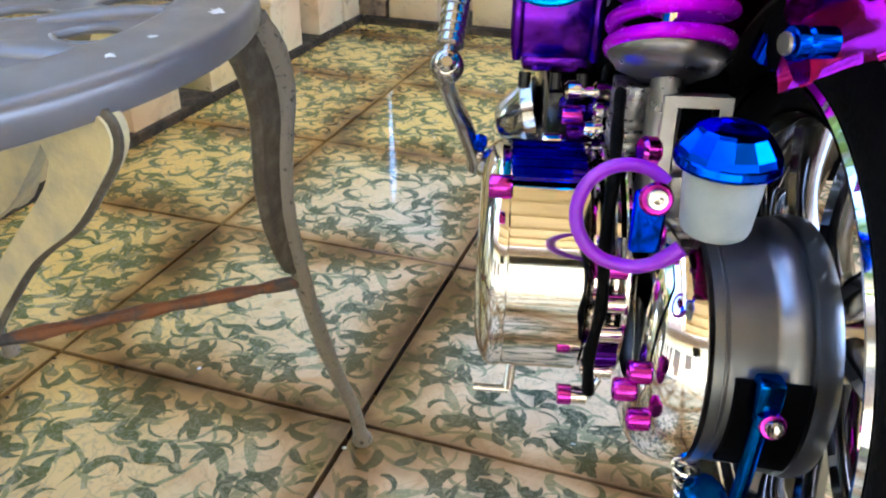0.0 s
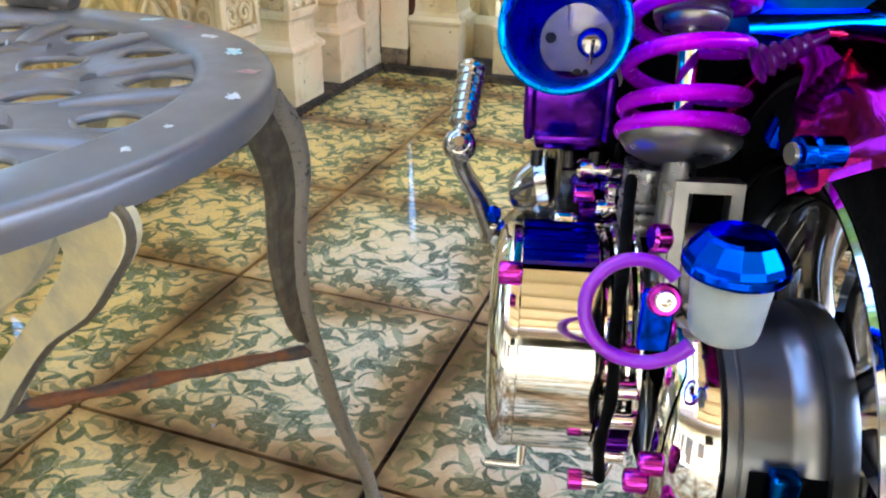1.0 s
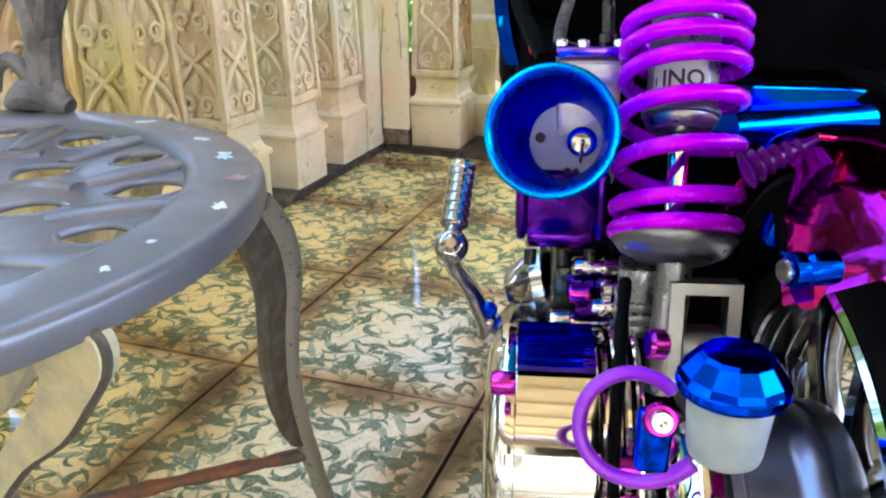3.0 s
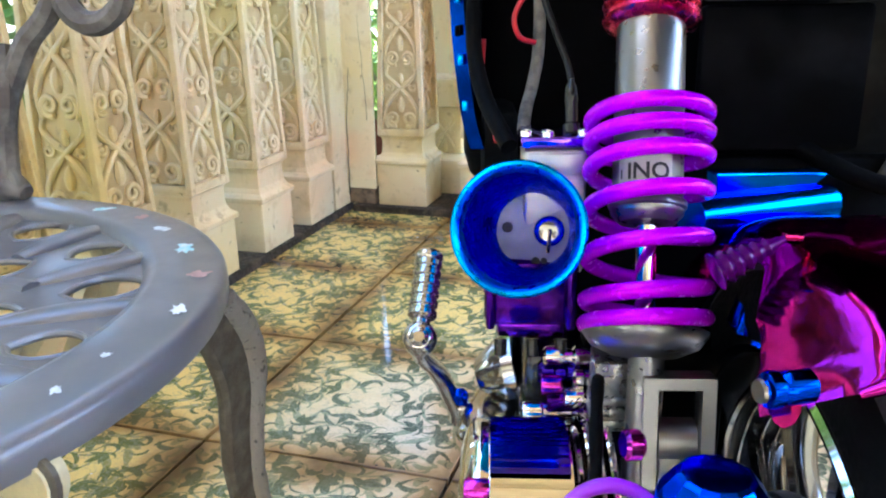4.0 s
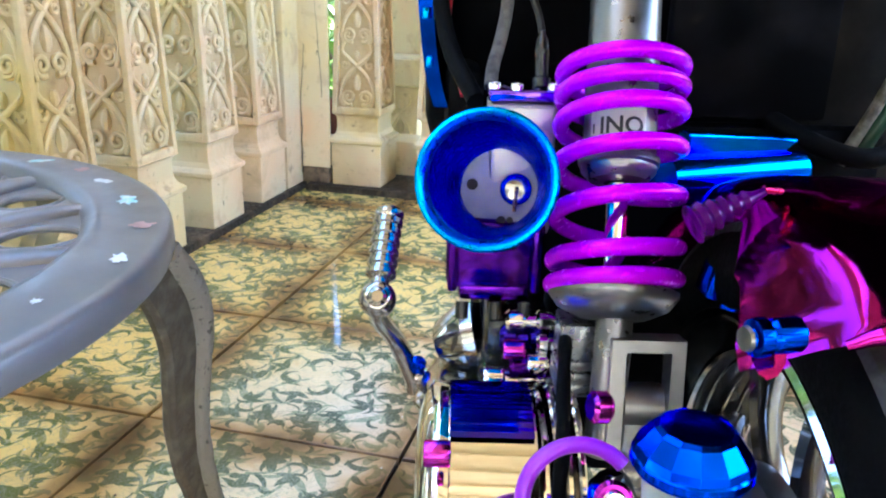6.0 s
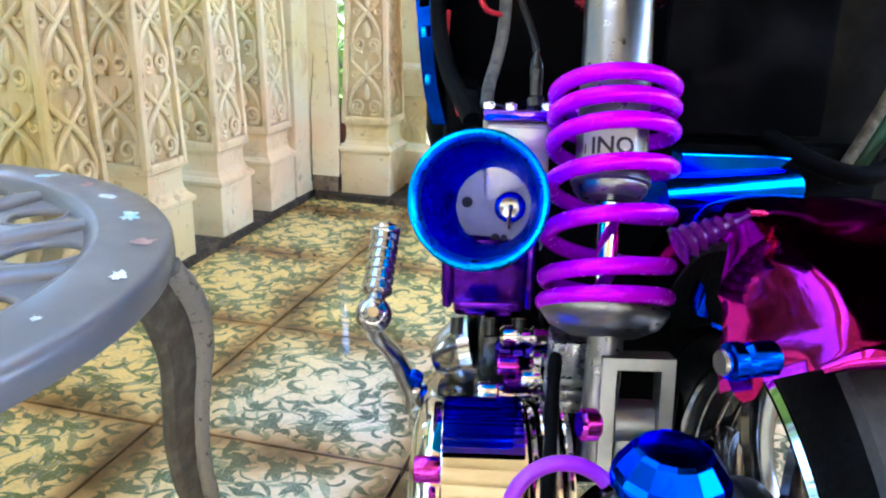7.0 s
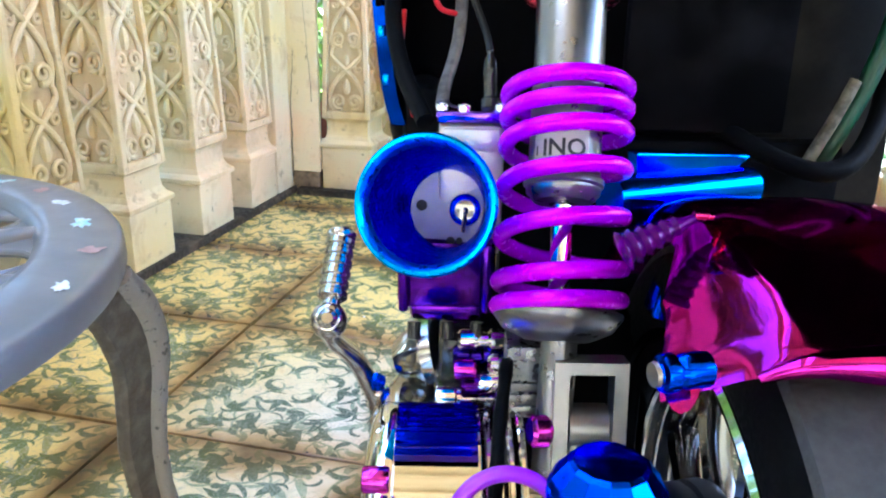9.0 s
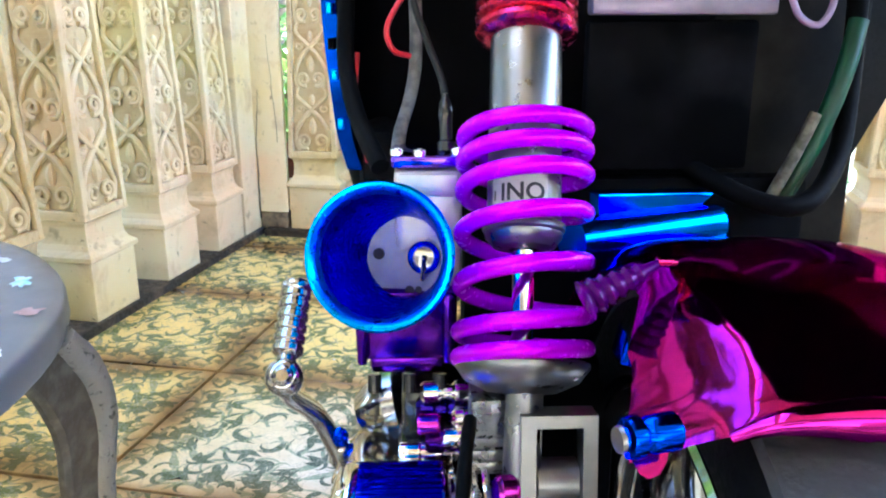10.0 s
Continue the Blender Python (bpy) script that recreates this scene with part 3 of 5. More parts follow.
for k in range(90):
    x, y, r0 = rng.uniform(-0.22, 0.62), rng.uniform(-0.55, 0.95), rng.uniform(0.0008, 0.0026)
    top = bm.verts.new((x, y, 0.0012 + r0 * 0.5))
    ring = [bm.verts.new((x + r0 * rng.uniform(0.6, 1.6) * math.cos(a), y + r0 * rng.uniform(0.6, 1.2) * math.sin(a), 0.0008)) for a in (0, 1.05, 2.1, 3.14, 4.19, 5.24)]
    for q in range(6):
        bm.faces.new((top, ring[q], ring[(q + 1) % 6])).material_index = 1 if k % 4 == 0 else 0
crumbs = part("dirt_specks", bm, [GROUT, CHIP_W], None)
tagged(crumbs, "small dark and pale dirt specks on the tiles", "dirt", kind="stuff")


def shrub(p, r, n, seed):
    b = thing("shrub", "leafy green garden shrub outside the porch", "shrub", pose(*p), "garden shrubs")
    rng = random.Random(seed)
    bm = bmesh.new()
    lv = bmesh.new()
    for k in range(9):
        a = rng.uniform(0, 6.28)
        tip = Vector((math.cos(a) * r * rng.uniform(0.3, 0.8), math.sin(a) * r * rng.uniform(0.3, 0.8), r * rng.uniform(1.2, 2.6)))
        pts = spline([(0, 0, 0), tip * 0.5 + Vector((rng.uniform(-.05, .05), rng.uniform(-.05, .05), 0.05)), tip], 5)
        tube(bm, pts, lambda t: 0.012 * (1 - 0.8 * t), 6)
        for i in range(n // 9):
            c = pts[rng.randrange(3, len(pts))] + Vector((rng.gauss(0, .07), rng.gauss(0, .07), rng.gauss(0, .07)))
            d = Vector((rng.gauss(0, 1), rng.gauss(0, 1), rng.gauss(0, .6))).normalized()
            s = d.orthogonal().normalized()
            ln, w = rng.uniform(0.05, 0.10), rng.uniform(0.012, 0.024)
            up = d.cross(s) * 0.006
            q = [lv.verts.new(v) for v in (c, c + d * ln * .4 + s * w + up, c + d * ln, c + d * ln * .4 - s * w + up, c + d * ln * .45)]
            lv.faces.new((q[0], q[1], q[4])); lv.faces.new((q[1], q[2], q[4])); lv.faces.new((q[2], q[3], q[4])); lv.faces.new((q[3], q[0], q[4]))
    part("stems", bm, BARK, b)
    part("leaves", lv, LEAF, b)
    return b


shrub((-0.44, 1.78, -0.3), 0.29, 1500, 1)
shrub((-0.66, 2.25, -0.3), 0.33, 1300, 8)
shrub((-0.95, 0.75, -0.3), 0.42, 420, 2)
shrub((-0.85, 0.15, -0.3), 0.40, 420, 5)
shrub((0.35, 2.6, -0.3), 0.5, 420, 3)
shrub((1.1, 2.3, -0.3), 0.5, 420, 4)

def tree(p, h, r, n, seed, low=0.5):
    """Added tree that screens the sky: tapered trunk, limbs, and a loose crown of single leaves."""
    b = thing("tree", "leafy tree added out of view to hold back sky light", "tree", pose(*p), "garden trees")
    rng = random.Random(seed)
    bm = bmesh.new()
    lv = bmesh.new()
    tube(bm, spline([(0, 0, 0), (0.05, 0.02, h * 0.3), (-0.03, 0.06, h * 0.55), (0.02, 0.0, h * 0.8)], 6), lambda t: 0.11 * (1 - 0.75 * t), 10)
    part("trunk", bm, BARK, b)
    limbs = bmesh.new()
    for k in range(16):
        a, z0 = rng.uniform(0, 6.28), h * rng.uniform(low, 0.80)
        tip = Vector((math.cos(a) * r * rng.uniform(0.5, 1), math.sin(a) * r * rng.uniform(0.5, 1), z0 + h * rng.uniform(0.05, 0.28)))
        pts = spline([(0, 0, z0), (tip.x * 0.5, tip.y * 0.5, z0 + (tip.z - z0) * 0.7), tip], 6)
        tube(limbs, pts, lambda t: 0.035 * (1 - 0.8 * t), 6)
        for i in range(n // 16):
            c = pts[rng.randrange(4, len(pts))] + Vector((rng.gauss(0, .22), rng.gauss(0, .22), rng.gauss(0, .2)))
            d = Vector((rng.gauss(0, 1), rng.gauss(0, 1), rng.gauss(-0.3, .6))).normalized()
            q = d.orthogonal().normalized()
            ln, w = rng.uniform(0.12, 0.24), rng.uniform(0.035, 0.06)
            vs = [lv.verts.new(v) for v in (c, c + d * ln * .4 + q * w, c + d * ln, c + d * ln * .4 - q * w)]
            lv.faces.new((vs[0], vs[1], vs[2]))
            lv.faces.new((vs[0], vs[2], vs[3]))
    part("limbs", limbs, BARK, b)
    part("crown", lv, LEAF, b)
    return b


# Unseen trees, placed to block sky light and its streaks on the floor.
tree((-2.7, 0.9, -0.3), 4.6, 1.7, 6400, 21, 0.25)
tree((-3.3, -1.6, -0.3), 4.2, 1.5, 4800, 22, 0.25)
tree((-2.3, 6.0, -0.3), 6.6, 1.9, 9000, 23, 0.46)
tree((-1.75, 2.9, -0.3), 4.4, 1.25, 5200, 24, 0.60)

# Upper part is out of view, added to keep sky off the floor's reflections.
gwall = thing("garden_wall", "cream plastered neighbour wall with a ledge behind the porch", "wall", kind="structure")
bm = bmesh.new()
box(bm, (1.61, 1.52, 1.18), (3.8, 0.12, 1.84), 0.006)
box(bm, (1.61, 1.43, 0.2605), (3.8, 0.22, 0.075), 0.010)
part("wall_body", bm, STONE, gwall)


def pot(p, r, lb):
    b = thing("plant_pot", lb, "pot", pose(*p))
    bm = bmesh.new()
    lathe(bm, [(0, 0), (r * 0.62, 0), (r * 0.9, r * 0.7), (r, r * 1.3), (r * 1.12, r * 1.32), (r * 1.12, r * 1.6), (r * 0.95, r * 1.6), (r * 0.85, r * 1.2), (0, r * 1.2)], Matrix(), 28)
    part("pot_body", bm, surface("terracotta", (0.20, 0.055, 0.03), (0.14, 0.04, 0.025), 0.7, 0.85, 0.0, 20, 200, 0.3), b)
    return b


ped = thing("pot_ledge", "low cement ledge behind the balusters", "ledge", kind="structure")
bm = bmesh.new()
box(bm, (0.62, 1.275, -0.10), (2.0, 0.11, 0.40), 0.005)
part("ledge_body", bm, STONE, ped)
for k in range(6):
    low = thing("low_baluster", "short cream carved baluster behind the porch balustrade", "baluster", pose(-0.104 + 0.205 * k, 1.39, 0.0), "low balusters of the neighbour wall")
    bm = bmesh.new()
    box(bm, (0, 0.0, -0.04), (0.092, 0.085, 0.526), 0.004)
    part("shaft", bm, STONE, low)
    bm = bmesh.new()
    carve(bm, -0.10, 0.222, lambda q: 0.0465, 0.0040)
    part("carving", bm, STONE, low)
pot((-0.284, 1.275, 0.10), 0.052, "small terracotta pot on the ledge")

# ---- chair ----
from mathutils.geometry import tessellate_polygon

CX, CY, CR, CZ = 0.149, -0.515, 0.2135, 0.388
chair = thing("garden_chair", "worn grey cast metal garden chair with openwork seat", "chair", pose(CX, CY, 0))
bm = bmesh.new()
lathe(bm, [(CR - 0.041, CZ - 0.005), (CR - 0.038, CZ - 0.0010), (CR - 0.033, CZ + 0.0006), (CR - 0.02, CZ), (CR - 0.006, CZ - 0.0002), (CR - 0.002, CZ - 0.0016), (CR - 0.0004, CZ - 0.004), (CR, CZ - 0.0120), (CR - 0.001, CZ - 0.0142), (CR - 0.003, CZ - 0.0152), (CR - 0.012, CZ - 0.0152), (CR - 0.014, CZ - 0.010), (CR - 0.041, CZ - 0.009)], Matrix(), 96, True)
seat = part("seat_rim", bm, CHAIR, chair, "smooth grey painted seat rim with paint chips")


def pierced_plate(bm, outer, holes, z, thick):
    """A flat plate with holes right through it, slightly domed rims left to the scrolls above."""
    loops = [outer] + holes
    flat = [Vector((x, y, 0)) for lp in loops for x, y in lp]
    tris = tessellate_polygon([[Vector((x, y, 0)) for x, y in lp] for lp in loops])
    top = [bm.verts.new((p.x, p.y, z)) for p in flat]
    low = [bm.verts.new((p.x, p.y, z - thick)) for p in flat]
    for a, b_, c in tris:
        bm.faces.new((top[a], top[b_], top[c]))
        bm.faces.new((low[c], low[b_], low[a]))
    k0 = 0
    for lp in loops:
        n_ = len(lp)
        for q in range(n_):
            a, b_ = k0 + q, k0 + (q + 1) % n_
            bm.faces.new((top[a], top[b_], low[b_], low[a]))
        k0 += n_


def leaf_hole(r, a, ln, wd, bend, tilt=0.0):
    """Outline of a bent leaf-shaped hole at polar place r, a, long along the radius."""
    pts = []
    for side in (1, -1):
        for q in range(9):
            t = q / 9 if side == 1 else 1 - q / 9
            u = (t - 0.5) * ln
            w = side * wd * math.sin(math.pi * (0.04 + 0.92 * t)) ** 0.8 + bend * (1 - (2 * t - 1) ** 2)
            x, y = u * math.cos(tilt) - w * math.sin(tilt), u * math.sin(tilt) + w * math.cos(tilt)
            pts.append(((r + x) * math.cos(a) - y * math.sin(a), (r + x) * math.sin(a) + y * math.cos(a)))
    return pts


holes = []
for k in range(15):
    a = 2 * math.pi * (k + 0.3) / 15
    holes.append(leaf_hole(0.157, a, 0.040 if k % 2 else 0.034, 0.0165 if k % 2 else 0.0135, 0.002, 0.30))
for k in range(10):
    a = 2 * math.pi * (k + 0.55) / 10
    holes.append(leaf_hole(0.108, a, 0.038, 0.0165 if k % 2 else 0.0120, 0.004, 0.45))
for k in range(6):
    holes.append(leaf_hole(0.058, 2 * math.pi * (k + 0.2) / 6, 0.044, 0.0160, 0.003, 0.35))
rim_loop = [((CR - 0.039) * math.cos(2 * math.pi * k / 96), (CR - 0.039) * math.sin(2 * math.pi * k / 96)) for k in range(96)]
bm = bmesh.new()
pierced_plate(bm, rim_loop, holes, CZ - 0.0055, 0.003)
plate_ob = part("seat_plate", bm, CHAIR, chair, "pierced openwork seat plate")
for lp in holes:
    bm = bmesh.new()
    tube(bm, [Vector((x, y, CZ - 0.0065)) for x, y in lp + lp[:1]], 0.0018, 8)
    part("hole_rim", bm, CHAIR, plate_ob)
for k in range(15):
    a = 2 * math.pi * (k + 0.8) / 15
    bm = bmesh.new()
    pts = []
    for i in range(9):
        u = i / 8 - 0.5
        r, w = 0.150 + 0.058 * u, 0.30 * 0.058 * u + 0.002 * (1 - 4 * u * u)
        pts.append(Vector((r * math.cos(a) - w * math.sin(a), r * math.sin(a) + w * math.cos(a), CZ - 0.0065)))
    tube(bm, pts, lambda t: 0.0026 + 0.0066 * math.sin(math.pi * (0.12 + 0.70 * t)), 14, 0.62, (0, 0, 1))
    part("seat_bar", bm, CHAIR, chair)
for k in range(9):
    a = 2 * math.pi * (k + 0.05) / 9
    bm = bmesh.new()
    pts = []
    for i in range(22):
        u = i / 21
        r = 0.122 - 0.100 * u
        w = 0.16 * math.sin(u * 6.0) * (1 - 0.2 * u) - 0.10
        pts.append(Vector((r * math.cos(a + w), r * math.sin(a + w), CZ - 0.0055)))
    tube(bm, pts, lambda t: 0.0058 - 0.0018 * t, 8, 0.55, (0, 0, 1))
    part("seat_scroll", bm, CHAIR, chair)
bm = bmesh.new()
lathe(bm, [(0, CZ + 0.001), (0.02, CZ), (0.030, CZ - 0.004), (0.02, CZ - 0.011), (0, CZ - 0.011)], Matrix(), 24)
part("seat_boss", bm, CHAIR, chair)


def chip(x, y, w, h, rot, mat, seed):
    rng = random.Random(seed)
    bm = bmesh.new()
    vs = []
    c, s = math.cos(rot), math.sin(rot)
    for k in range(19):
        a = 2 * math.pi * k / 19
        q = rng.uniform(0.48, 1.2)
        u, v = w * q * math.cos(a), h * q * math.sin(a)
        vs.append(bm.verts.new((x - CX + u * c - v * s, y - CY + u * s + v * c, CZ + 0.0004)))
    bm.faces.new(vs)
    return part("paint_chip", bm, mat, seat, sharp=180)


for k, (x, y, w, h, mt) in enumerate(((0.293, -0.384, 0.0048, 0.0105, CHIP_T), (0.324, -0.418, 0.0060, 0.0050, CHIP_P), (0.342, -0.459, 0.0036, 0.0070, CHIP_W),
                                       (0.258, -0.355, 0.0055, 0.0060, CHIP_W), (0.231, -0.337, 0.0042, 0.0060, CHIP_P), (0.194, -0.326, 0.0075, 0.0050, CHIP_T),
                                       (0.345, -0.534, 0.0026, 0.0040, CHIP_W), (0.343, -0.506, 0.0024, 0.0030, CHIP_W), (0.343, -0.605, 0.0060, 0.0120, CHIP_P))):
    chip(x, y, w, h, 0.63, mt, k + 1)


def chair_leg(sx, sy):
    """Cabriole leg of angle section: a pale rounded outer rib, and a dark web that narrows towards the stretcher."""
    ctr = [(0.104, 0.374), (0.120, 0.351), (0.1255, 0.324), (0.119, 0.290), (0.1185, 0.258), (0.128, 0.218), (0.143, 0.171), (0.167, 0.111), (0.196, 0.051), (0.208, 0.014), (0.211, 0.004)]
    rib = spline([Vector((0.182, y, z)) for y, z in ctr], 6)
    flip = Matrix.Diagonal((sx, sy, 1.0, 1.0))
    rng = random.Random(int(31 + 7 * sx + 3 * sy))
    bm = bmesh.new()
    lumps = [rng.uniform(-0.0004, 0.0004) for _ in rib]
    tube(bm, rib, lambda t: 0.0060 + 0.0022 * math.exp(-((t - 0.10) / 0.14) ** 2) - 0.0004 * t + 0.0060 * max(0, t - 0.90) * 10 * (1.10 - t) * 6 + lumps[min(len(lumps) - 1, int(t * len(lumps)))], 12, 0.95)
    bm.transform(flip)
    leg = part("leg", bm, LEG_PAINT, chair, "weathered leg with flaking grey paint")
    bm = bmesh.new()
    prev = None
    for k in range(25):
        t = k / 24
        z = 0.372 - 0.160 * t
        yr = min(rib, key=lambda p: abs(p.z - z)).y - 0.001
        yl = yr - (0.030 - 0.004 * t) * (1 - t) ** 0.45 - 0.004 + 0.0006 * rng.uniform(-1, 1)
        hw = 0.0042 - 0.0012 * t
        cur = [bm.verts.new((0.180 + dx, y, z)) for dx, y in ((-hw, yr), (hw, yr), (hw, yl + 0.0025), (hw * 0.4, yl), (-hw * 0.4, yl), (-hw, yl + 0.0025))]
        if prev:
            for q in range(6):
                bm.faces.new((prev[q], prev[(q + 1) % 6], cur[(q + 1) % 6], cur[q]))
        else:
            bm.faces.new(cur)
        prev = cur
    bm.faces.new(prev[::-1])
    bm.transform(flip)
    part("leg_web", bm, LEG_DARK, leg, "darker brown web")
    bm = bmesh.new()
    pts = spline([Vector((sx * 0.181, sy * 0.128, 0.206)), Vector((sx * 0.098, sy * 0.072, 0.198)), Vector((0, 0, 0.190))], 12)
    tube(bm, pts, lambda t: 0.0042 + 0.0010 * math.sin(t * 37) * math.sin(t * 11), 8)
    part("stretcher", bm, RUST, chair, "rusty iron stretcher rod")


for sx in (-1, 1):
    for sy in (-1, 1):
        chair_leg(sx, sy)
BRK = [(0.178, 0.374), (0.205, 0.3765), (0.2120, 0.371), (0.2105, 0.360), (0.200, 0.345), (0.186, 0.328), (0.163, 0.310), (0.139, 0.281), (0.124, 0.262), (0.106, 0.262), (0.112, 0.274), (0.136, 0.296), (0.160, 0.323), (0.178, 0.344), (0.184, 0.356)]


def plate(bm, outl, y0, y1, rot):
    """An upright plate of the given outline between two depths, with eased edges."""
    fr = [bm.verts.new(rot @ Vector((x, y0, z))) for x, z in outl]
    bk = [bm.verts.new(rot @ Vector((x, y1, z))) for x, z in outl]
    bm.faces.new(fr)
    bm.faces.new(bk[::-1])
    rims = [bm.faces.new((fr[q], fr[(q + 1) % len(fr)], bk[(q + 1) % len(fr)], bk[q])) for q in range(len(fr))]
    es = list({e for f in rims for e in f.edges if f in rims and len(e.link_faces) == 2 and e.calc_face_angle(0) > 1.2})
    bmesh.ops.bevel(bm, geom=es, offset=0.0016, segments=2, affect='EDGES')


for k in range(4):
    rot = Matrix.Rotation(k * math.pi / 2, 4, 'Z')
    bm = bmesh.new()
    xz = [(p.x, p.z) for p in spline([Vector((x, 0, z)) for x, z in BRK], 3)]
    plate(bm, xz, -0.045, -0.035, rot)
    brk = part("bracket", bm, BRACKET_P, chair, "curved cream bracket under the seat")
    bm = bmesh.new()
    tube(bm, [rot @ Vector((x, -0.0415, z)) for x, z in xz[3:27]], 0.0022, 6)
    part("bracket_edge", bm, LEG_DARK, brk, "dark edge")
    bm = bmesh.new()
    plate(bm, [(x - 0.040, z - 0.002) for x, z in xz], -0.033, -0.025, rot)
    part("bracket", bm, BRACKET_P, chair, "curved cream bracket under the seat")
# chair back
bm = bmesh.new()
B0 = Vector((-0.048, 0.199, CZ))
for pts in ([(0.010, 0, 0.0), (0.012, 0, 0.03), (0.020, 0, 0.062), (0.044, 0, 0.10), (0.072, 0, 0.13), (0.085, 0.02, 0.22), (0.02, 0.03, 0.36)],
            [(0.075, 0, 0.150), (0.080, 0, 0.124), (0.092, 0, 0.113), (0.110, 0, 0.116), (0.122, 0, 0.135), (0.11, 0.01, 0.20)],
            [(0, 0, 0.01), (0.004, 0.0, 0.06), (-0.022, 0.004, 0.10), (-0.07, 0.0, 0.16), (-0.06, 0.02, 0.28)],
            [(0.012, 0, 0.05), (0.022, -0.004, 0.062), (0.026, -0.004, 0.08), (0.024, 0, 0.10)]):
    tube(bm, spline([B0 + Vector(p) for p in pts], 6), lambda t: 0.0085 * (1 - 0.25 * t), 8)
tube(bm, spline([B0 + Vector(p) for p in ((-0.030, 0.0, 0.002), (-0.012, 0.0, 0.010), (0.006, 0.0, 0.010), (0.024, 0.0, 0.004))], 5), lambda t: 0.006 + 0.008 * math.sin(math.pi * t), 10, 0.9)
tube(bm, spline([B0 + Vector(p) for p in ((0.010, 0.0, 0.022), (0.019, -0.002, 0.016), (0.019, -0.002, 0.006), (0.010, -0.003, 0.004), (0.006, -0.004, 0.012))], 5), 0.0042, 8)
tube(bm, spline([B0 + Vector(p) for p in ((-0.006, 0.0, 0.02), (-0.018, -0.002, 0.034), (-0.034, -0.002, 0.028), (-0.040, -0.003, 0.012))], 5), 0.0055, 8)
part("backrest", bm, surface("dark_worn_iron", (0.10, 0.09, 0.085), (0.20, 0.19, 0.18), 0.5, 0.75, 0.1, 50, 300, 0.5), chair, "dark scrolled iron backrest")
bm = bmesh.new()
tube(bm, spline([Vector((0.20 * math.cos(a), 0.20 * math.sin(a), CZ + 0.36 + 0.06 * math.sin((a - 1.0) * 1.6))) for a in [1.0 + 0.2 * i for i in range(11)]], 3), 0.010, 8)
part("back_hoop", bm, CHAIR, chair)

# ---- scooter ----
scooter = thing("scooter", "customised scooter rear end with chrome engine and anodised parts", "scooter", pose(0.527, -0.36, 0, 0, 0, 14))
LEAN_A = radians(27)


def ax(s, r=0.0, ang=0.0):
    """Point of the shock's frame: s along its axis, r out from it, ang 0 towards the rear."""
    d = Vector((0.05, math.sin(LEAN_A), math.cos(LEAN_A))).normalized()
    e1 = Vector((1, 0, 0)) - d * d.x
    e1.normalize()
    e2 = -d.cross(e1)
    return Vector((0, 0, 0.442)) + d * s + e2 * (r * math.cos(ang)) + e1 * (r * math.sin(ang))


AXD = (ax(1) - ax(0)).normalized()
M_SH = aim(ax(0), AXD)
bm = bmesh.new()
lathe(bm, [(0, 0.12), (0.0155, 0.12), (0.0155, -0.018), (0.0148, -0.020), (0.0148, -0.022)], M_SH, 40)
shock = part("shock_absorber", bm, STEEL, scooter, "brushed steel shock absorber body")
bm = bmesh.new()
lathe(bm, [(0.012, -0.0190), (0.0160, -0.0196), (0.0173, -0.0205), (0.0173, -0.0230), (0.0162, -0.0240), (0.0160, -0.0262), (0.0125, -0.0300), (0.006, -0.0310)], M_SH, 32)
part("seal_cup", bm, STEEL, shock)
bm = bmesh.new()
lathe(bm, [(0.0045, -0.02), (0.0045, -0.09)], M_SH, 20)
part("piston_rod", bm, CHROME, shock, "polished chrome rod")
bm = bmesh.new()
prof = []
for i in range(4):
    h = 0.063 + i * 0.006
    prof += [(0.0205, h), (0.0225, h + 0.002), (0.0225, h + 0.004), (0.0195, h + 0.006)]
lathe(bm, [(0.0156, 0.062)] + prof + [(0.0156, 0.1)], M_SH, 24)
part("preload_collar", bm, RED_MET, shock, "red anodised collar")
bm = bmesh.new()
vsA = []
for i in range(27):
    a = radians(-62 + 92 * i / 26)
    vsA.append((bm.verts.new(ax(-0.001, 0.0157, a)), bm.verts.new(ax(-0.0165, 0.0157, a))))
for p, q in zip(vsA, vsA[1:]):
    bm.faces.new((p[0], q[0], q[1], p[1]))
lab = part("label", bm, LABEL_W, shock, "worn white paper label with black letters")


def letters(txt, size, ang0, s0, parent, mat):
    """Built-in font, bent round the shock body."""
    cu = bpy.data.curves.new("letters", 'FONT')
    cu.body, cu.size, cu.resolution_u = txt, size, 3
    cu.offset = 0.00022
    tmp = bpy.data.objects.new("letters_src", cu)
    me = bpy.data.meshes.new_from_object(tmp)
    bpy.data.objects.remove(tmp)
    bm = bmesh.new()
    bm.from_mesh(me)
    bpy.data.meshes.remove(me)
    for v in bm.verts:
        v.co = ax(s0 + v.co.y, 0.01605, ang0 + v.co.x / 0.0158)
    return part("letters", bm, mat, parent, sharp=180)


letters("INO", 0.0102, radians(-44), -0.0130, lab, INK)
bm = bmesh.new()
for a0, s0 in ((-56, -0.0126),):
    vs = [bm.verts.new(ax(s0 + ds, 0.01605, radians(a0 + da))) for da, ds in ((0, 0), (3.2, 0), (3.2, 0.0042), (0, 0.0042))]
    bm.faces.new(vs)
part("worn_mark", bm, INK, lab)

# coil spring: crossings of the rear side, from top to bottom
COILS = [0.0195, 0.0095, -0.0013, -0.0190, -0.0404, -0.0626, -0.0735]


def coil_s(u):
    """Height along the axis after u turns from the top crossing."""
    if u <= 0:
        return COILS[0] - u * 0.006
    if u >= 6:
        return COILS[6] - (u - 6) * 0.009
    i = int(u)
    return COILS[i] + (COILS[i + 1] - COILS[i]) * (u - i)


bm = bmesh.new()
pts = []
N = 7 * 40
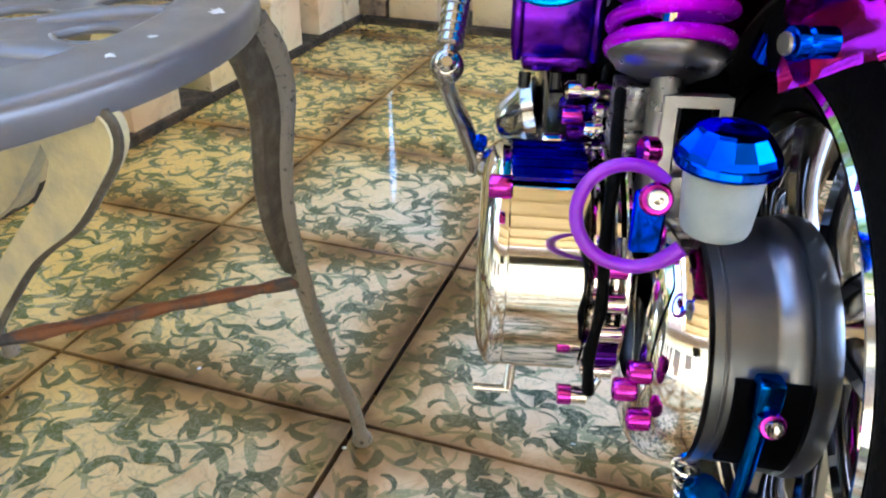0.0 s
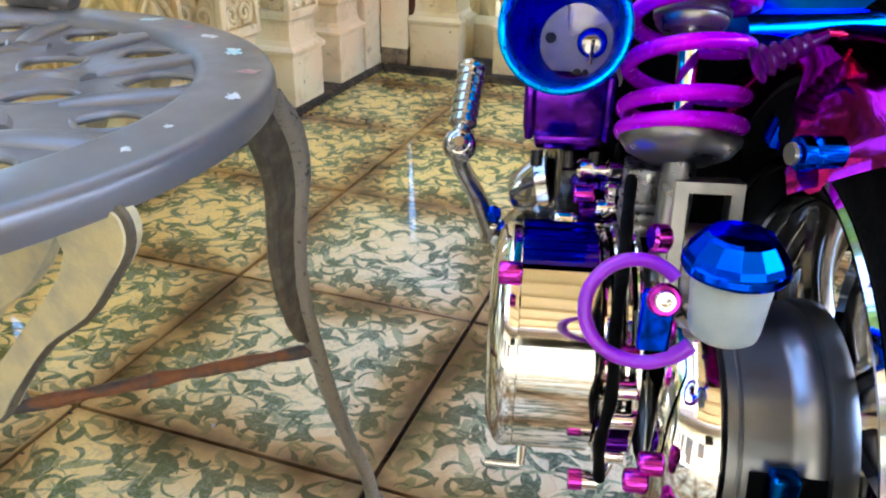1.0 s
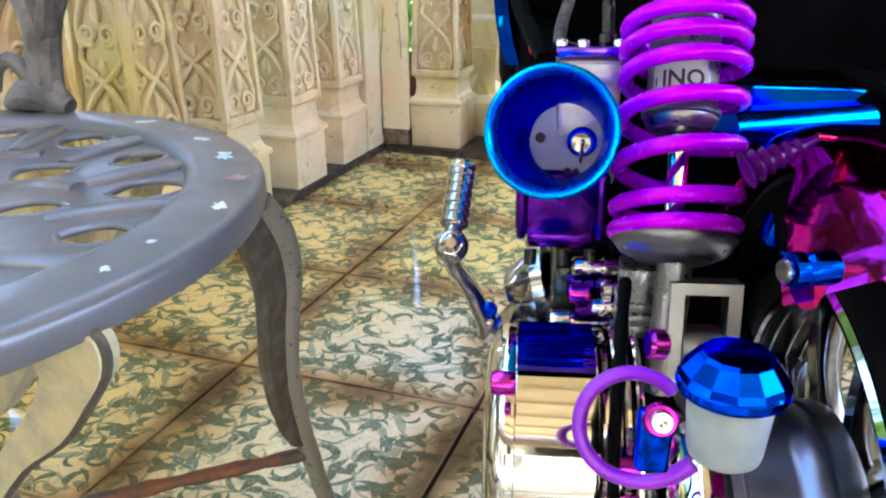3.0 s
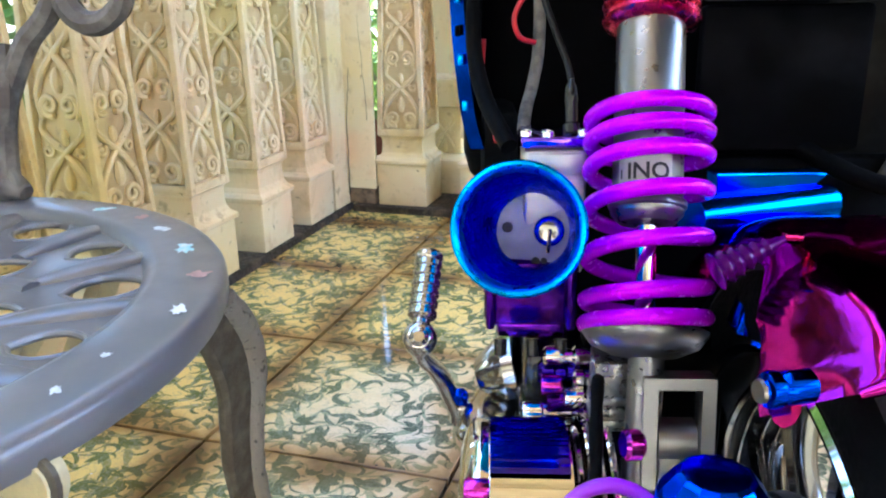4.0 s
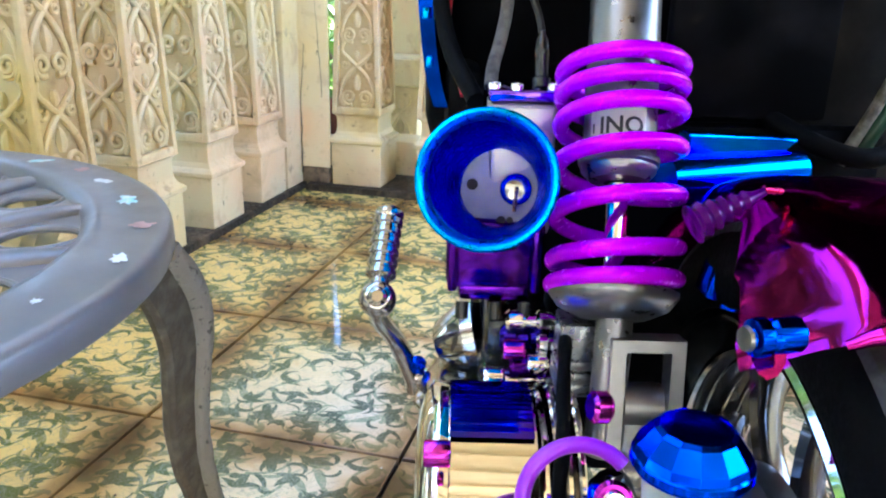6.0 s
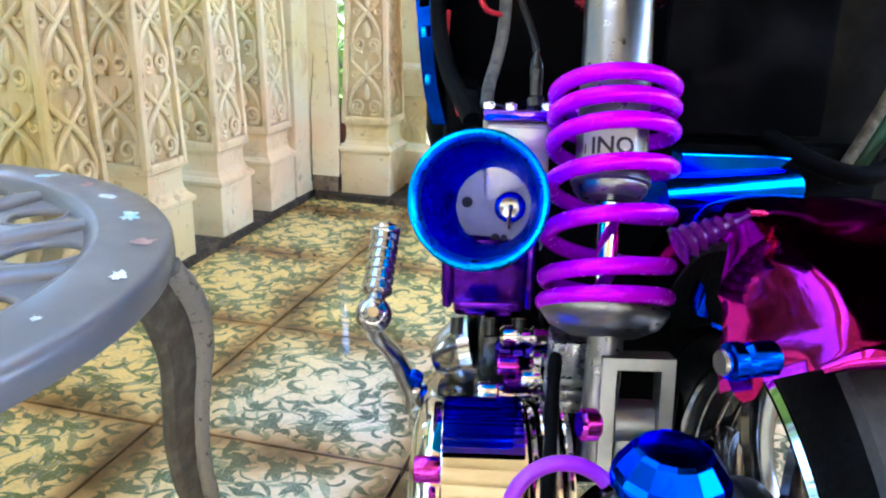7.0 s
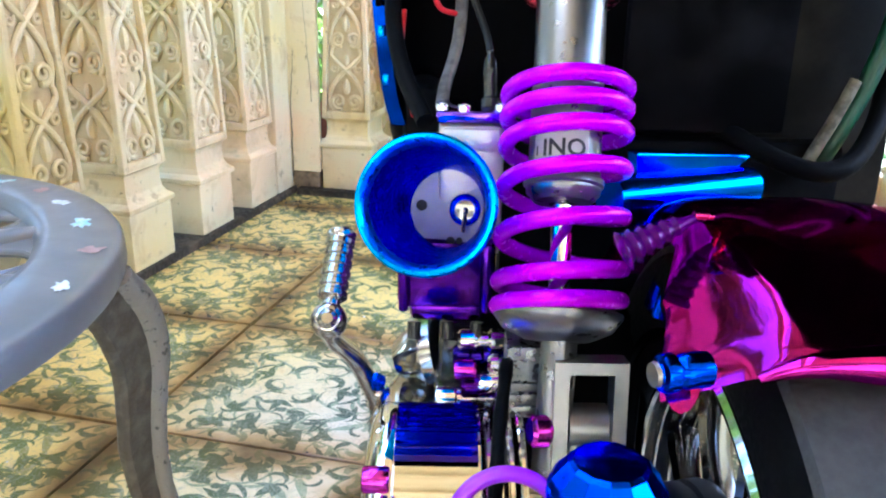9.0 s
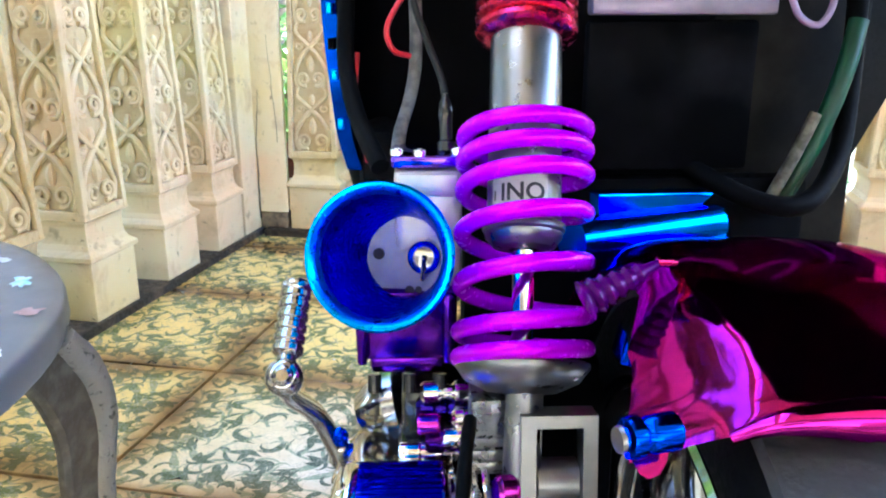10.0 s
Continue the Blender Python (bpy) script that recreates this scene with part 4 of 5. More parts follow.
for i in range(N + 1):
    u = -0.55 + 7.0 * i / N
    s = sum(coil_s(u + d) for d in (-0.12, 0, 0.12)) / 3
    pts.append(ax(s, 0.0258, -2 * math.pi * u))
tube(bm, pts, 0.0037, 12)
part("coil_spring", bm, SPRING, shock, "glossy purple coil spring")
bm = bmesh.new()
lathe(bm, [(0.005, -0.0762), (0.0250, -0.0762), (0.0272, -0.0772), (0.0272, -0.0792), (0.0228, -0.0850), (0.0135, -0.0892), (0.006, -0.0898)], M_SH, 48)
part("spring_seat", bm, STEEL, shock, "turned steel spring seat")
bm = bmesh.new()
tube(bm, [ax(-0.080) + Vector((0.001, -0.002, 0)), Vector((-0.0045, -0.0475, 0.348)), Vector((-0.0060, -0.0520, 0.306))], 0.0076, 28)
part("lower_stem", bm, STEEL, shock)
MU = Matrix.Translation((0.0085, -0.052, 0.340)) @ Matrix.Rotation(-LEAN_A * 0.35, 4, 'X')
bm = bmesh.new()
outl = [(-0.0150, -0.030), (-0.0150, 0.0190), (0.0150, 0.0190), (0.0150, -0.030), (0.0094, -0.030), (0.0094, 0.0140), (-0.0090, 0.0140), (-0.0090, -0.030)]
front = [bm.verts.new(MU @ Vector((x, -0.0062, z))) for x, z in outl]
back = [bm.verts.new(MU @ Vector((x, 0.0062, z))) for x, z in outl]
for face in (front, back):
    bm.faces.new((face[0], face[1], face[6], face[7]))
    bm.faces.new((face[1], face[2], face[5], face[6]))
    bm.faces.new((face[2], face[3], face[4], face[5]))
for q in range(8):
    bm.faces.new((front[q], front[(q + 1) % 8], back[(q + 1) % 8], back[q]))
bmesh.ops.bevel(bm, geom=[e for e in bm.edges if len(e.link_faces) == 2 and e.calc_face_angle(0) > 0.6], offset=0.0005, segments=2, affect='EDGES')
part("clevis", bm, CLEVIS, shock, "square steel clevis")
bm = bmesh.new()
tube(bm, [Vector((0.001, -0.048, 0.3275)), Vector((0.0175, -0.048, 0.3275))], 0.0090, 24)
box(bm, (0.0092, -0.045, 0.312), (0.0150, 0.018, 0.03), 0.002)
part("rubber_bush", bm, CLEVIS, shock, "grey mounting bush")

# carburettor
bm = bmesh.new()
box(bm, (-0.0405, 0.036, 0.412), (0.030, 0.044, 0.062), 0.003)
box(bm, (-0.0405, 0.0125, 0.437), (0.026, 0.004, 0.010), 0.001)
carb = part("carburettor", bm, surface("pale_cast_alloy", (0.68, 0.67, 0.60), (0.54, 0.53, 0.48), 0.38, 0.5, 0.75, 30, 500, 0.2), scooter, "cast aluminium carburettor")
bm = bmesh.new()
box(bm, (-0.0405, 0.034, 0.4465), (0.033, 0.036, 0.006), 0.0018)
part("top_cap", bm, surface("violet_anodised", (0.10, 0.06, 0.7), (0.2, 0.08, 0.6), 0.08, 0.15, 1.0), carb, "violet blue anodised cap")
for x, y in ((-0.054, 0.02), (-0.027, 0.02), (-0.044, 0.018)):
    bolt("cap_screw", (x, y, 0.449), (0, 0, 1), 0.003, 0.003, CHROME, carb)
bm = bmesh.new()
lathe(bm, [(0.0045, 0), (0.0045, 0.004), (0.0032, 0.005), (0.0032, 0.014), (0.0036, 0.015), (0.003, 0.022), (0.0018, 0.024), (0.0016, 0.026)], aim((-0.0315, 0.03, 0.449), (-0.02, 0.25, 1)), 14)
part("cable_adjuster", bm, GLOSS_BLACK, carb, "black cable adjuster")
# bell mouth
RIMC, BOTC = Vector((-0.0600, -0.05, 0.4235)), Vector((-0.0505, 0.012, 0.4045))
M_ST = aim(BOTC, RIMC - BOTC)
LS = (RIMC - BOTC).length
bm = bmesh.new()
lathe(bm, [(0.0178, 0), (0.0185, LS * 0.3), (0.0205, LS * 0.62), (0.0222, LS * 0.82), (0.0232, LS - 0.0055)], M_ST, 56)
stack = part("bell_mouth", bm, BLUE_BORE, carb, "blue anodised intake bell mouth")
bm = bmesh.new()
lathe(bm, [(0.0232, LS - 0.0055), (0.0237, LS - 0.0025), (0.0246, LS - 0.0004), (0.0260, LS + 0.0010), (0.0273, LS + 0.0006), (0.0282, LS - 0.002), (0.0274, LS - 0.004), (0.0245, LS - 0.008), (0.0222, LS * 0.6), (0.0200, LS * 0.3), (0.0192, 0)], M_ST, 64)
part("flared_lip", bm, BLUE_RIM, stack, "blue flared lip, brightened for its reflections")
bm = bmesh.new()
lathe(bm, [(0.0, -0.001), (0.0179, -0.001)], M_ST, 40)
bore = part("bore_face", bm, BORE, stack, "grey carburettor throat")
for u, v, r in ((-0.0125, 0.001, 0.0026), (0.002, -0.0150, 0.0022), (0.006, -0.0145, 0.0016)):
    bm = bmesh.new()
    lathe(bm, [(0.0, 0.0008), (r, 0.0006)], M_ST @ Matrix.Translation((u, v, 0)), 16)
    part("jet_hole", bm, INK, bore)
bm = bmesh.new()
lathe(bm, [(0.0, 0.0016), (0.0022, 0.0015), (0.0046, 0.0013), (0.0062, 0.0010), (0.0070, 0.0007), (0.0074, 0.0003)], M_ST @ Matrix.Translation((0.0078, 0.0, 0)), 32)
slide = part("throttle_slide", bm, DIM_CHROME, bore, "shiny throttle slide")
bm = bmesh.new()
p0, p1 = M_ST @ Vector((0.0085, 0.001, 0.0045)), M_ST @ Vector((0.0080, -0.0105, 0.0046))
tube(bm, [p0, p1], 0.0009, 8)
part("needle", bm, BRASS, slide)
# float bowl
bm = bmesh.new()
box(bm, (-0.051, 0.030, 0.3735), (0.046, 0.05, 0.034), 0.004)
box(bm, (-0.051, 0.028, 0.3545), (0.034, 0.042, 0.010), 0.003)
bowl = part("float_bowl", bm, PURPLE_MET, carb, "dark purple float bowl")
for x in (-0.071, -0.032):
    bm = bmesh.new()
    box(bm, (x, 0.004, 0.3735), (0.0045, 0.006, 0.034), 0.0015)
    part("bowl_lug", bm, PURPLE_MET, bowl)
bm = bmesh.new()
for x in (-0.066, -0.050, -0.036):
    lathe(bm, [(0, 0), (0.0032, 0), (0.0032, 0.008), (0, 0.009)], aim((x, 0.006, 0.350), (0, -0.3, -1)), 12)
part("drain_screws", bm, GLOSS_BLACK, bowl)

# engine
bm = bmesh.new()
box(bm, (-0.034, 0.055, 0.325), (0.040, 0.09, 0.028), 0.005)
box(bm, (-0.034, 0.045, 0.300), (0.044, 0.08, 0.030), 0.006)
engine = part("engine_block", bm, GLOSS_BLACK, scooter, "gloss black engine block")
for y_, z_, x0, x1, r, mt, lb in ((0.004, 0.3415, -0.054, -0.022, 0.0052, CHROME, "chrome turned collar"), (0.010, 0.3300, -0.056, -0.026, 0.0068, BLUE_DARK, ""), (-0.006, 0.3340, -0.040, -0.020, 0.0050, CHROME, "chrome turned collar"),
                                  (-0.004, 0.3215, -0.052, -0.020, 0.0058, PURPLE_MET, ""), (0.002, 0.3115, -0.056, -0.020, 0.0062, CHROME, "chrome turned collar"), (-0.010, 0.3165, -0.036, -0.018, 0.0040, CHROME, ""), (0.012, 0.3020, -0.056, -0.020, 0.0070, BLUE_DARK, "")):
    bm = bmesh.new()
    L = x1 - x0
    prof = [(0, 0), (r * 0.7, 0), (r, r * 0.3), (r, L * 0.25), (r * 0.72, L * 0.30), (r * 0.72, L * 0.45), (r * 1.08, L * 0.5), (r * 1.08, L * 0.66), (r * 0.85, L * 0.72), (r * 0.85, L - r * 0.2), (r * 0.6, L), (0, L)]
    lathe(bm, prof, aim((x0 + 0.009, y_, z_), (1, 0, 0)), 20)
    part("manifold_piece", bm, mt, engine, lb)
for p, mt in (((-0.0415, -0.012, 0.334), PINK_MET), ((-0.030, -0.010, 0.326), CHROME), ((-0.050, -0.008, 0.318), CHROME)):
    bm = bmesh.new()
    lathe(bm, [(0, 0), (0.0042, 0), (0.0046, 0.001), (0.0046, 0.009), (0.0036, 0.010), (0, 0.010)], aim(Vector(p) - Vector((0.005, 0, 0)), (1, 0, 0)), 14)
    part("fitting", bm, mt, engine)
bm = bmesh.new()
lathe(bm, [(0, 0.000), (0.0085, 0.000), (0.0105, 0.0012), (0.0200, 0.0165), (0.0205, 0.0180), (0.0226, 0.0188), (0.0226, 0.0252), (0.0212, 0.0262), (0.0, 0.0262)], aim((-0.0780, 0.060, 0.3030), (0.95, -0.12, 0.26)), 48)
cover = part("kick_cover", bm, DIM_CHROME, engine, "polished chrome kick starter cover")
# Red reflection on the cover, painted as a small disc.
bm = bmesh.new()
lathe(bm, [(0, 0), (0.003, 0), (0.003, 0.0015), (0, 0.002)], aim((-0.0650, 0.0475, 0.3042), (-0.25, -0.95, 0.2)), 12)
part("red_reflection", bm, RED_W, cover)
# casing between the side cover and the kick starter
bm = bmesh.new()
tube(bm, spline([(-0.0700, -0.010, 0.290), (-0.0690, 0.010, 0.292), (-0.0680, 0.040, 0.288), (-0.0650, 0.075, 0.280)], 6), lambda t: 0.0215 * min(1, 0.15 + 2.6 * t) - 0.005 * t, 24, 0.45, (0, 0, 1))
part("casing", bm, DIM_CHROME, engine, "polished chrome casing")
bm = bmesh.new()
lathe(bm, [(0, 0), (0.0042, 0), (0.0048, 0.001), (0.0048, 0.010), (0.0040, 0.011), (0.0040, 0.024), (0, 0.024)], aim((-0.0900, 0.0615, 0.2795), (0.97, 0.0, 0.2)), 20)
part("kick_shaft", bm, CHROME, engine, "chrome kick starter shaft")
# kick starter
bm = bmesh.new()
tube(bm, spline([(-0.0905, 0.070, 0.2735), (-0.0915, 0.064, 0.284), (-0.1000, 0.050, 0.312), (-0.1055, 0.012, 0.341), (-0.106, 0.0, 0.352)], 6), lambda t: 0.0062 - 0.0018 * t, 14)
bm.transform(Matrix.Translation((0, 0, -0.0045)))
kick = part("kick_starter", bm, DIM_CHROME, scooter, "chrome kick starter arm")
bm = bmesh.new()
lathe(bm, [(0, 0.0098), (0.0026, 0.0098), (0.0034, 0.0090), (0.0040, 0.0088), (0.0048, 0.0076), (0.0062, 0.0072), (0.0080, 0.0050), (0.0088, 0.0012), (0.0085, -0.0035), (0.0066, -0.0085), (0, -0.0105)], aim((-0.1055, -0.003, 0.3535), (0.05, -0.8, 0.5)), 28)
part("pivot_ball", bm, DIM_CHROME, kick, "stepped chrome pivot")
bm = bmesh.new()
prof = [(0, 0.0), (0.0045, 0.0), (0.0045, 0.007)]
for i in range(6):
    h = 0.0085 + i * 0.0053
    prof += [(0.0064, h), (0.0073, h + 0.0009), (0.0073, h + 0.0033), (0.0064, h + 0.0042)]
prof += [(0.0073, 0.0405), (0.0073, 0.0425), (0.0060, 0.0440), (0, 0.0445)]
lathe(bm, prof, aim((-0.1055, -0.002, 0.3555), (0.075, 0.66, 0.72)), 22)
part("foot_peg", bm, DIM_CHROME, kick, "knurled chrome foot peg")
bm = bmesh.new()
lathe(bm, [(0.0, 0.009), (0.003, 0.0085), (0.0045, 0.006), (0.0045, 0.001), (0.0036, 0)], aim((-0.0885, 0.056, 0.2880), (0.1, -0.5, 0.9)), 14)
part("clamp_bolt", bm, BLUE, kick, "blue clamp bolt")

# crankcase drum on the near side
CC = Vector((0, -0.0455, 0.2715))
M_CC = aim((0, CC.y, CC.z), (1, 0, 0))
bm = bmesh.new()
lathe(bm, [(0.0, -0.0716), (0.0546, -0.0716), (0.0555, -0.0708), (0.0555, -0.036), (0.051, -0.034)], M_CC, 72)
case = part("crankcase", bm, CHROME, scooter, "mirror polished chrome crankcase")
bm = bmesh.new()
lathe(bm, [(0, -0.0850), (0.036, -0.0850), (0.043, -0.0842), (0.0485, -0.0825), (0.0535, -0.0800), (0.0556, -0.0775), (0.0560, -0.0750), (0.0556, -0.0716), (0.050, -0.0714), (0, -0.0722)], M_CC, 72)
part("side_cover", bm, CHROME, case, "chrome side cover")
bm = bmesh.new()
n = 48
rows_ = []
for i in range(n + 1):
    a = radians(64 + 40 * i / n)
    r = 0.0572 + 0.0012 * abs(noise.noise((i * 0.23, 2.7, 0.4)))
    rows_.append([bm.verts.new((x, CC.y - r * math.cos(a), CC.z + r * math.sin(a))) for x in (-0.071, -0.037)] + [bm.verts.new((x, CC.y - 0.0556 * math.cos(a), CC.z + 0.0556 * math.sin(a))) for x in (-0.071, -0.037)])
for p, q in zip(rows_, rows_[1:]):
    bm.faces.new((p[0], p[1], q[1], q[0]))
    bm.faces.new((p[2], p[0], q[0], q[2]))
    bm.faces.new((p[1], p[3], q[3], q[1]))
part("top_cover", bm, BLUE_DARK, case, "blue anodised ribbed cover")
for y_, z_ in ((-0.094, 0.3305),):
    bm = bmesh.new()
    lathe(bm, [(0, 0), (0.0044, 0), (0.005, 0.001), (0.005, 0.009), (0.0044, 0.010), (0, 0.010)], aim((-0.071, y_, z_), (-1, 0, 0)), 16)
    part("plug", bm, PINK_MET, case, "pink anodised plug")
for x0, y_, z_, mt in ((-0.0385, -0.103, 0.2305, PINK_MET),):
    bm = bmesh.new()
    tube(bm, [Vector((x0 - 0.006, y_, z_)), Vector((x0, y_, z_))], 0.0048, 14)
    part("plug", bm, mt, case, "pink anodised plug")
    bm = bmesh.new()
    tube(bm, [Vector((x0, y_, z_)), Vector((x0 + 0.007, y_, z_))], 0.0042, 14)
    tube(bm, [Vector((x0 + 0.007, y_, z_)), Vector((x0 + 0.012, y_ + 0.008, z_ + 0.004))], 0.003, 10)
    part("stud", bm, CHROME, case)
bm = bmesh.new()
tube(bm, [Vector((-0.0845, -0.03, 0.1730)), Vector((-0.0645, -0.03, 0.1725))], 0.0024, 12)
tube(bm, [Vector((-0.0645, -0.03, 0.1725)), Vector((-0.0600, 0.000, 0.2150))], 0.0030, 12)
part("drain_pin", bm, CHROME, case, "short chrome pin below the crankcase")
for x, r in ((-0.034, 0.053), (-0.0295, 0.056), (-0.025, 0.054), (-0.0205, 0.057)):
    bm = bmesh.new()
    lathe(bm, [(0.02, x), (r, x), (r + 0.0008, x + 0.0008), (r + 0.0008, x + 0.0022), (r, x + 0.003), (0.02, x + 0.003)], M_CC, 56)
    part("flange_plate", bm, CHROME, case, "polished flange plate")
for a, mt in ((200, PURPLE_MET), (214, CHROME), (155, PINK_MET), (170, CHROME), (185, CHROME)):
    p = CC + Vector((-0.028, 0.058 * math.cos(radians(a)), 0.058 * math.sin(radians(a))))
    bm = bmesh.new()
    tube(bm, [p + Vector((-0.006, 0, 0)), p + Vector((0.008, 0, 0))], 0.0045, 12)
    part("flange_bolt", bm, mt, case)
# rear hub
AY, AZ = -0.078, 0.2485
M_AX = aim((0, AY, AZ), (1, 0, 0))
bm = bmesh.new()
lathe(bm, [(0.02, -0.0120), (0.044, -0.0115), (0.0505, -0.0085), (0.0548, -0.0035), (0.0568, 0.0020), (0.0575, 0.0060), (0.0575, 0.0112), (0.0555, 0.0128)], M_AX, 64)
gear = part("gear_case", bm, CHROME, scooter, "polished chrome gear case")
bm = bmesh.new()
lathe(bm, [(0.02, 0.0132), (0.0545, 0.0133), (0.0568, 0.0142), (0.0568, 0.0185), (0.0550, 0.0195), (0.0550, 0.0202), (0.0556, 0.0208), (0.0562, 0.0390), (0.0570, 0.0425), (0.0592, 0.0450), (0.0598, 0.0515), (0.0586, 0.0523), (0.0586, 0.0535), (0.0606, 0.0545), (0.0614, 0.0600), (0.0604, 0.0640), (0.04, 0.0650)], M_AX, 72)
drum = part("brake_drum", bm, DRUM_STEEL, gear, "grey turned steel brake drum")
for x_, y_, z_ in ((-0.0165, -0.1345, 0.2605), (-0.0085, -0.1330, 0.2440), (-0.0110, -0.1325, 0.2680)):
    bm = bmesh.new()
    lathe(bm, [(0, 0), (0.005, 0), (0.0058, 0.001), (0.0058, 0.009), (0.005, 0.011), (0.003, 0.011), (0, 0.008)], aim((x_, y_, z_), (-1, 0, 0)) @ Matrix.Scale(0.85, 4), 16)
    part("case_bolt", bm, PINK_MET, gear, "purple pink bolt")
# Black patch raised on the drum, the recess's shade given as colour.
bm = bmesh.new()
n = 10
lay = []
for i in range(n + 1):
    a = radians(161 + 49 * i / n)
    lay.append([bm.verts.new((x, AY + r * math.cos(a), AZ + r * math.sin(a))) for x, r in ((0.0235, 0.0520), (0.0235, 0.0578), (0.0525, 0.0612), (0.0525, 0.0520))])
for p, q in zip(lay, lay[1:]):
    for k in range(3):
        bm.faces.new((p[k], p[k + 1], q[k + 1], q[k]))
bm.faces.new(lay[0])
bm.faces.new(lay[-1])
part("recess_patch", bm, BLACK_PL, gear, "raised black patch for the shade of the lever's recess")
bm = bmesh.new()
box(bm, (0.0345, -0.1385, 0.2635), (0.0110, 0.010, 0.019), 0.002)
tube(bm, spline([(0.0330, -0.142, 0.258), (0.0315, -0.145, 0.240), (0.0315, -0.143, 0.215), (0.0300, -0.138, 0.190)], 5), lambda t: 0.0034, 10)
lever = part("brake_lever", bm, BLUE_LEVER, gear, "blue anodised brake lever")
bolt("lever_bolt", (0.0365, -0.1455, 0.2550), (-0.1, -0.9, 0.35), 0.0036, 0.005, CHROME, lever, "", PINK_MET)
bm = bmesh.new()
lathe(bm, [(0, 0.012), (0.008, 0.011), (0.0105, 0.006), (0.0105, -0.002), (0.009, -0.004)], aim((0.0260, -0.122, 0.188), (-0.3, -0.2, 1)), 24)
part("rod_cap", bm, BLUE_LEVER, lever, "blue cap on the brake rod")
bm = bmesh.new()
hel = [Vector((0.0135 + 0.006 * math.cos(a) + 0.0002 * i, -0.115 + 0.006 * math.sin(a), 0.216 - 0.0009 * i)) for i, a in ((i, i * 0.7) for i in range(46))]
tube(bm, hel, 0.0013, 6)
part("return_spring", bm, CHROME, lever, "small chrome return spring")

# wheel
bm = bmesh.new()
lathe(bm, [(0.1225, 0.0462), (0.118, 0.050), (0.116, 0.058), (0.116, 0.095), (0.1265, 0.108), (0.1275, 0.111), (0.1215, 0.112), (0.110, 0.104), (0.1075, 0.09), (0.1075, 0.062), (0.1110, 0.054), (0.1205, 0.0445)], M_AX, 96, True)
wheel = part("rear_wheel", bm, GLOSS_BLACK, scooter, "gloss black rear wheel with chrome lip")
bm = bmesh.new()
lathe(bm, [(0.1222, 0.0442), (0.1235, 0.0424), (0.1258, 0.0420), (0.1275, 0.0440), (0.1268, 0.0465), (0.1230, 0.0468)], M_AX, 128, True)
part("rim_lip", bm, CHROME, wheel, "polished chrome rim lip")
bm = bmesh.new()
lathe(bm, [(0.1075, 0.0562), (0.1085, 0.0545), (0.1102, 0.0543), (0.1108, 0.0560), (0.1100, 0.0580), (0.1085, 0.0583)], M_AX, 128, True)
part("inner_ring", bm, DIM_CHROME, wheel, "chrome inner ring")
for x, r, w in ((0.0635, 0.1070, 0.0008), (0.0725, 0.1069, 0.0010), (0.0800, 0.1070, 0.0008), (0.0890, 0.1069, 0.0009)):
    bm = bmesh.new()
    lathe(bm, [(r + w * math.cos(q * math.pi / 4), x + w * math.sin(q * math.pi / 4)) for q in range(8)], M_AX, 112, True)
    part("barrel_bead", bm, DIM_CHROME, wheel)
bm = bmesh.new()
lathe(bm, [(0.126, 0.0455), (0.135, 0.0415), (0.146, 0.0412), (0.155, 0.043), (0.160, 0.047), (0.158, 0.104), (0.155, 0.114), (0.146, 0.118), (0.135, 0.1155), (0.126, 0.109)], M_AX, 96)
tyre = part("tyre", bm, DULL_RUBBER, wheel, "black rubber tyre")
bm = bmesh.new()
lathe(bm, [(0.158, 0.0455), (0.1620, 0.047), (0.1655, 0.060), (0.1665, 0.075), (0.1655, 0.090), (0.162, 0.103), (0.158, 0.1045)], M_AX, 96)
part("tread", bm, TREAD_GREY, tyre, "dusty tread, sky light put into its grey")
bm = bmesh.new()
lathe(bm, [(0.0, 0.0665), (0.030, 0.0665), (0.034, 0.070), (0.034, 0.100), (0, 0.102)], M_AX, 40)
part("hub", bm, WHEEL_CHROME, wheel)
for k in range(10):
    a = 2 * math.pi * (k + 0.3) / 10
    def sp(r, x, w, _a=a):
        return Vector((x, AY + r * math.cos(_a + w), AZ + r * math.sin(_a + w)))
    bm = bmesh.new()
    tube(bm, spline([sp(0.031, 0.080, -0.12), sp(0.055, 0.074, 0.02), sp(0.08, 0.072, 0.10), sp(0.105, 0.076, 0.13)], 4), lambda t: 0.0068 - 0.002 * math.sin(math.pi * t), 8, 1.5, (1, 0, 0))
    part("spoke", bm, WHEEL_CHROME, wheel)

# mudguard
def guard_r(v, x):
    """Radius across the mudguard: flat crown rounding into a sloping flank."""
    if v > 0:
        return 0.1815 - 0.025 * v ** 3
    d = 0.0605 - x
    if d < 0.0300:
        return 0.1815 - 380 * max(0.0, d) ** 3
    return 0.1815 - 0.01026 - 1.026 * (d - 0.0300)


bm = bmesh.new()
NU, NV = 60, 84
AR, AF = -25.0, 55
grid = []
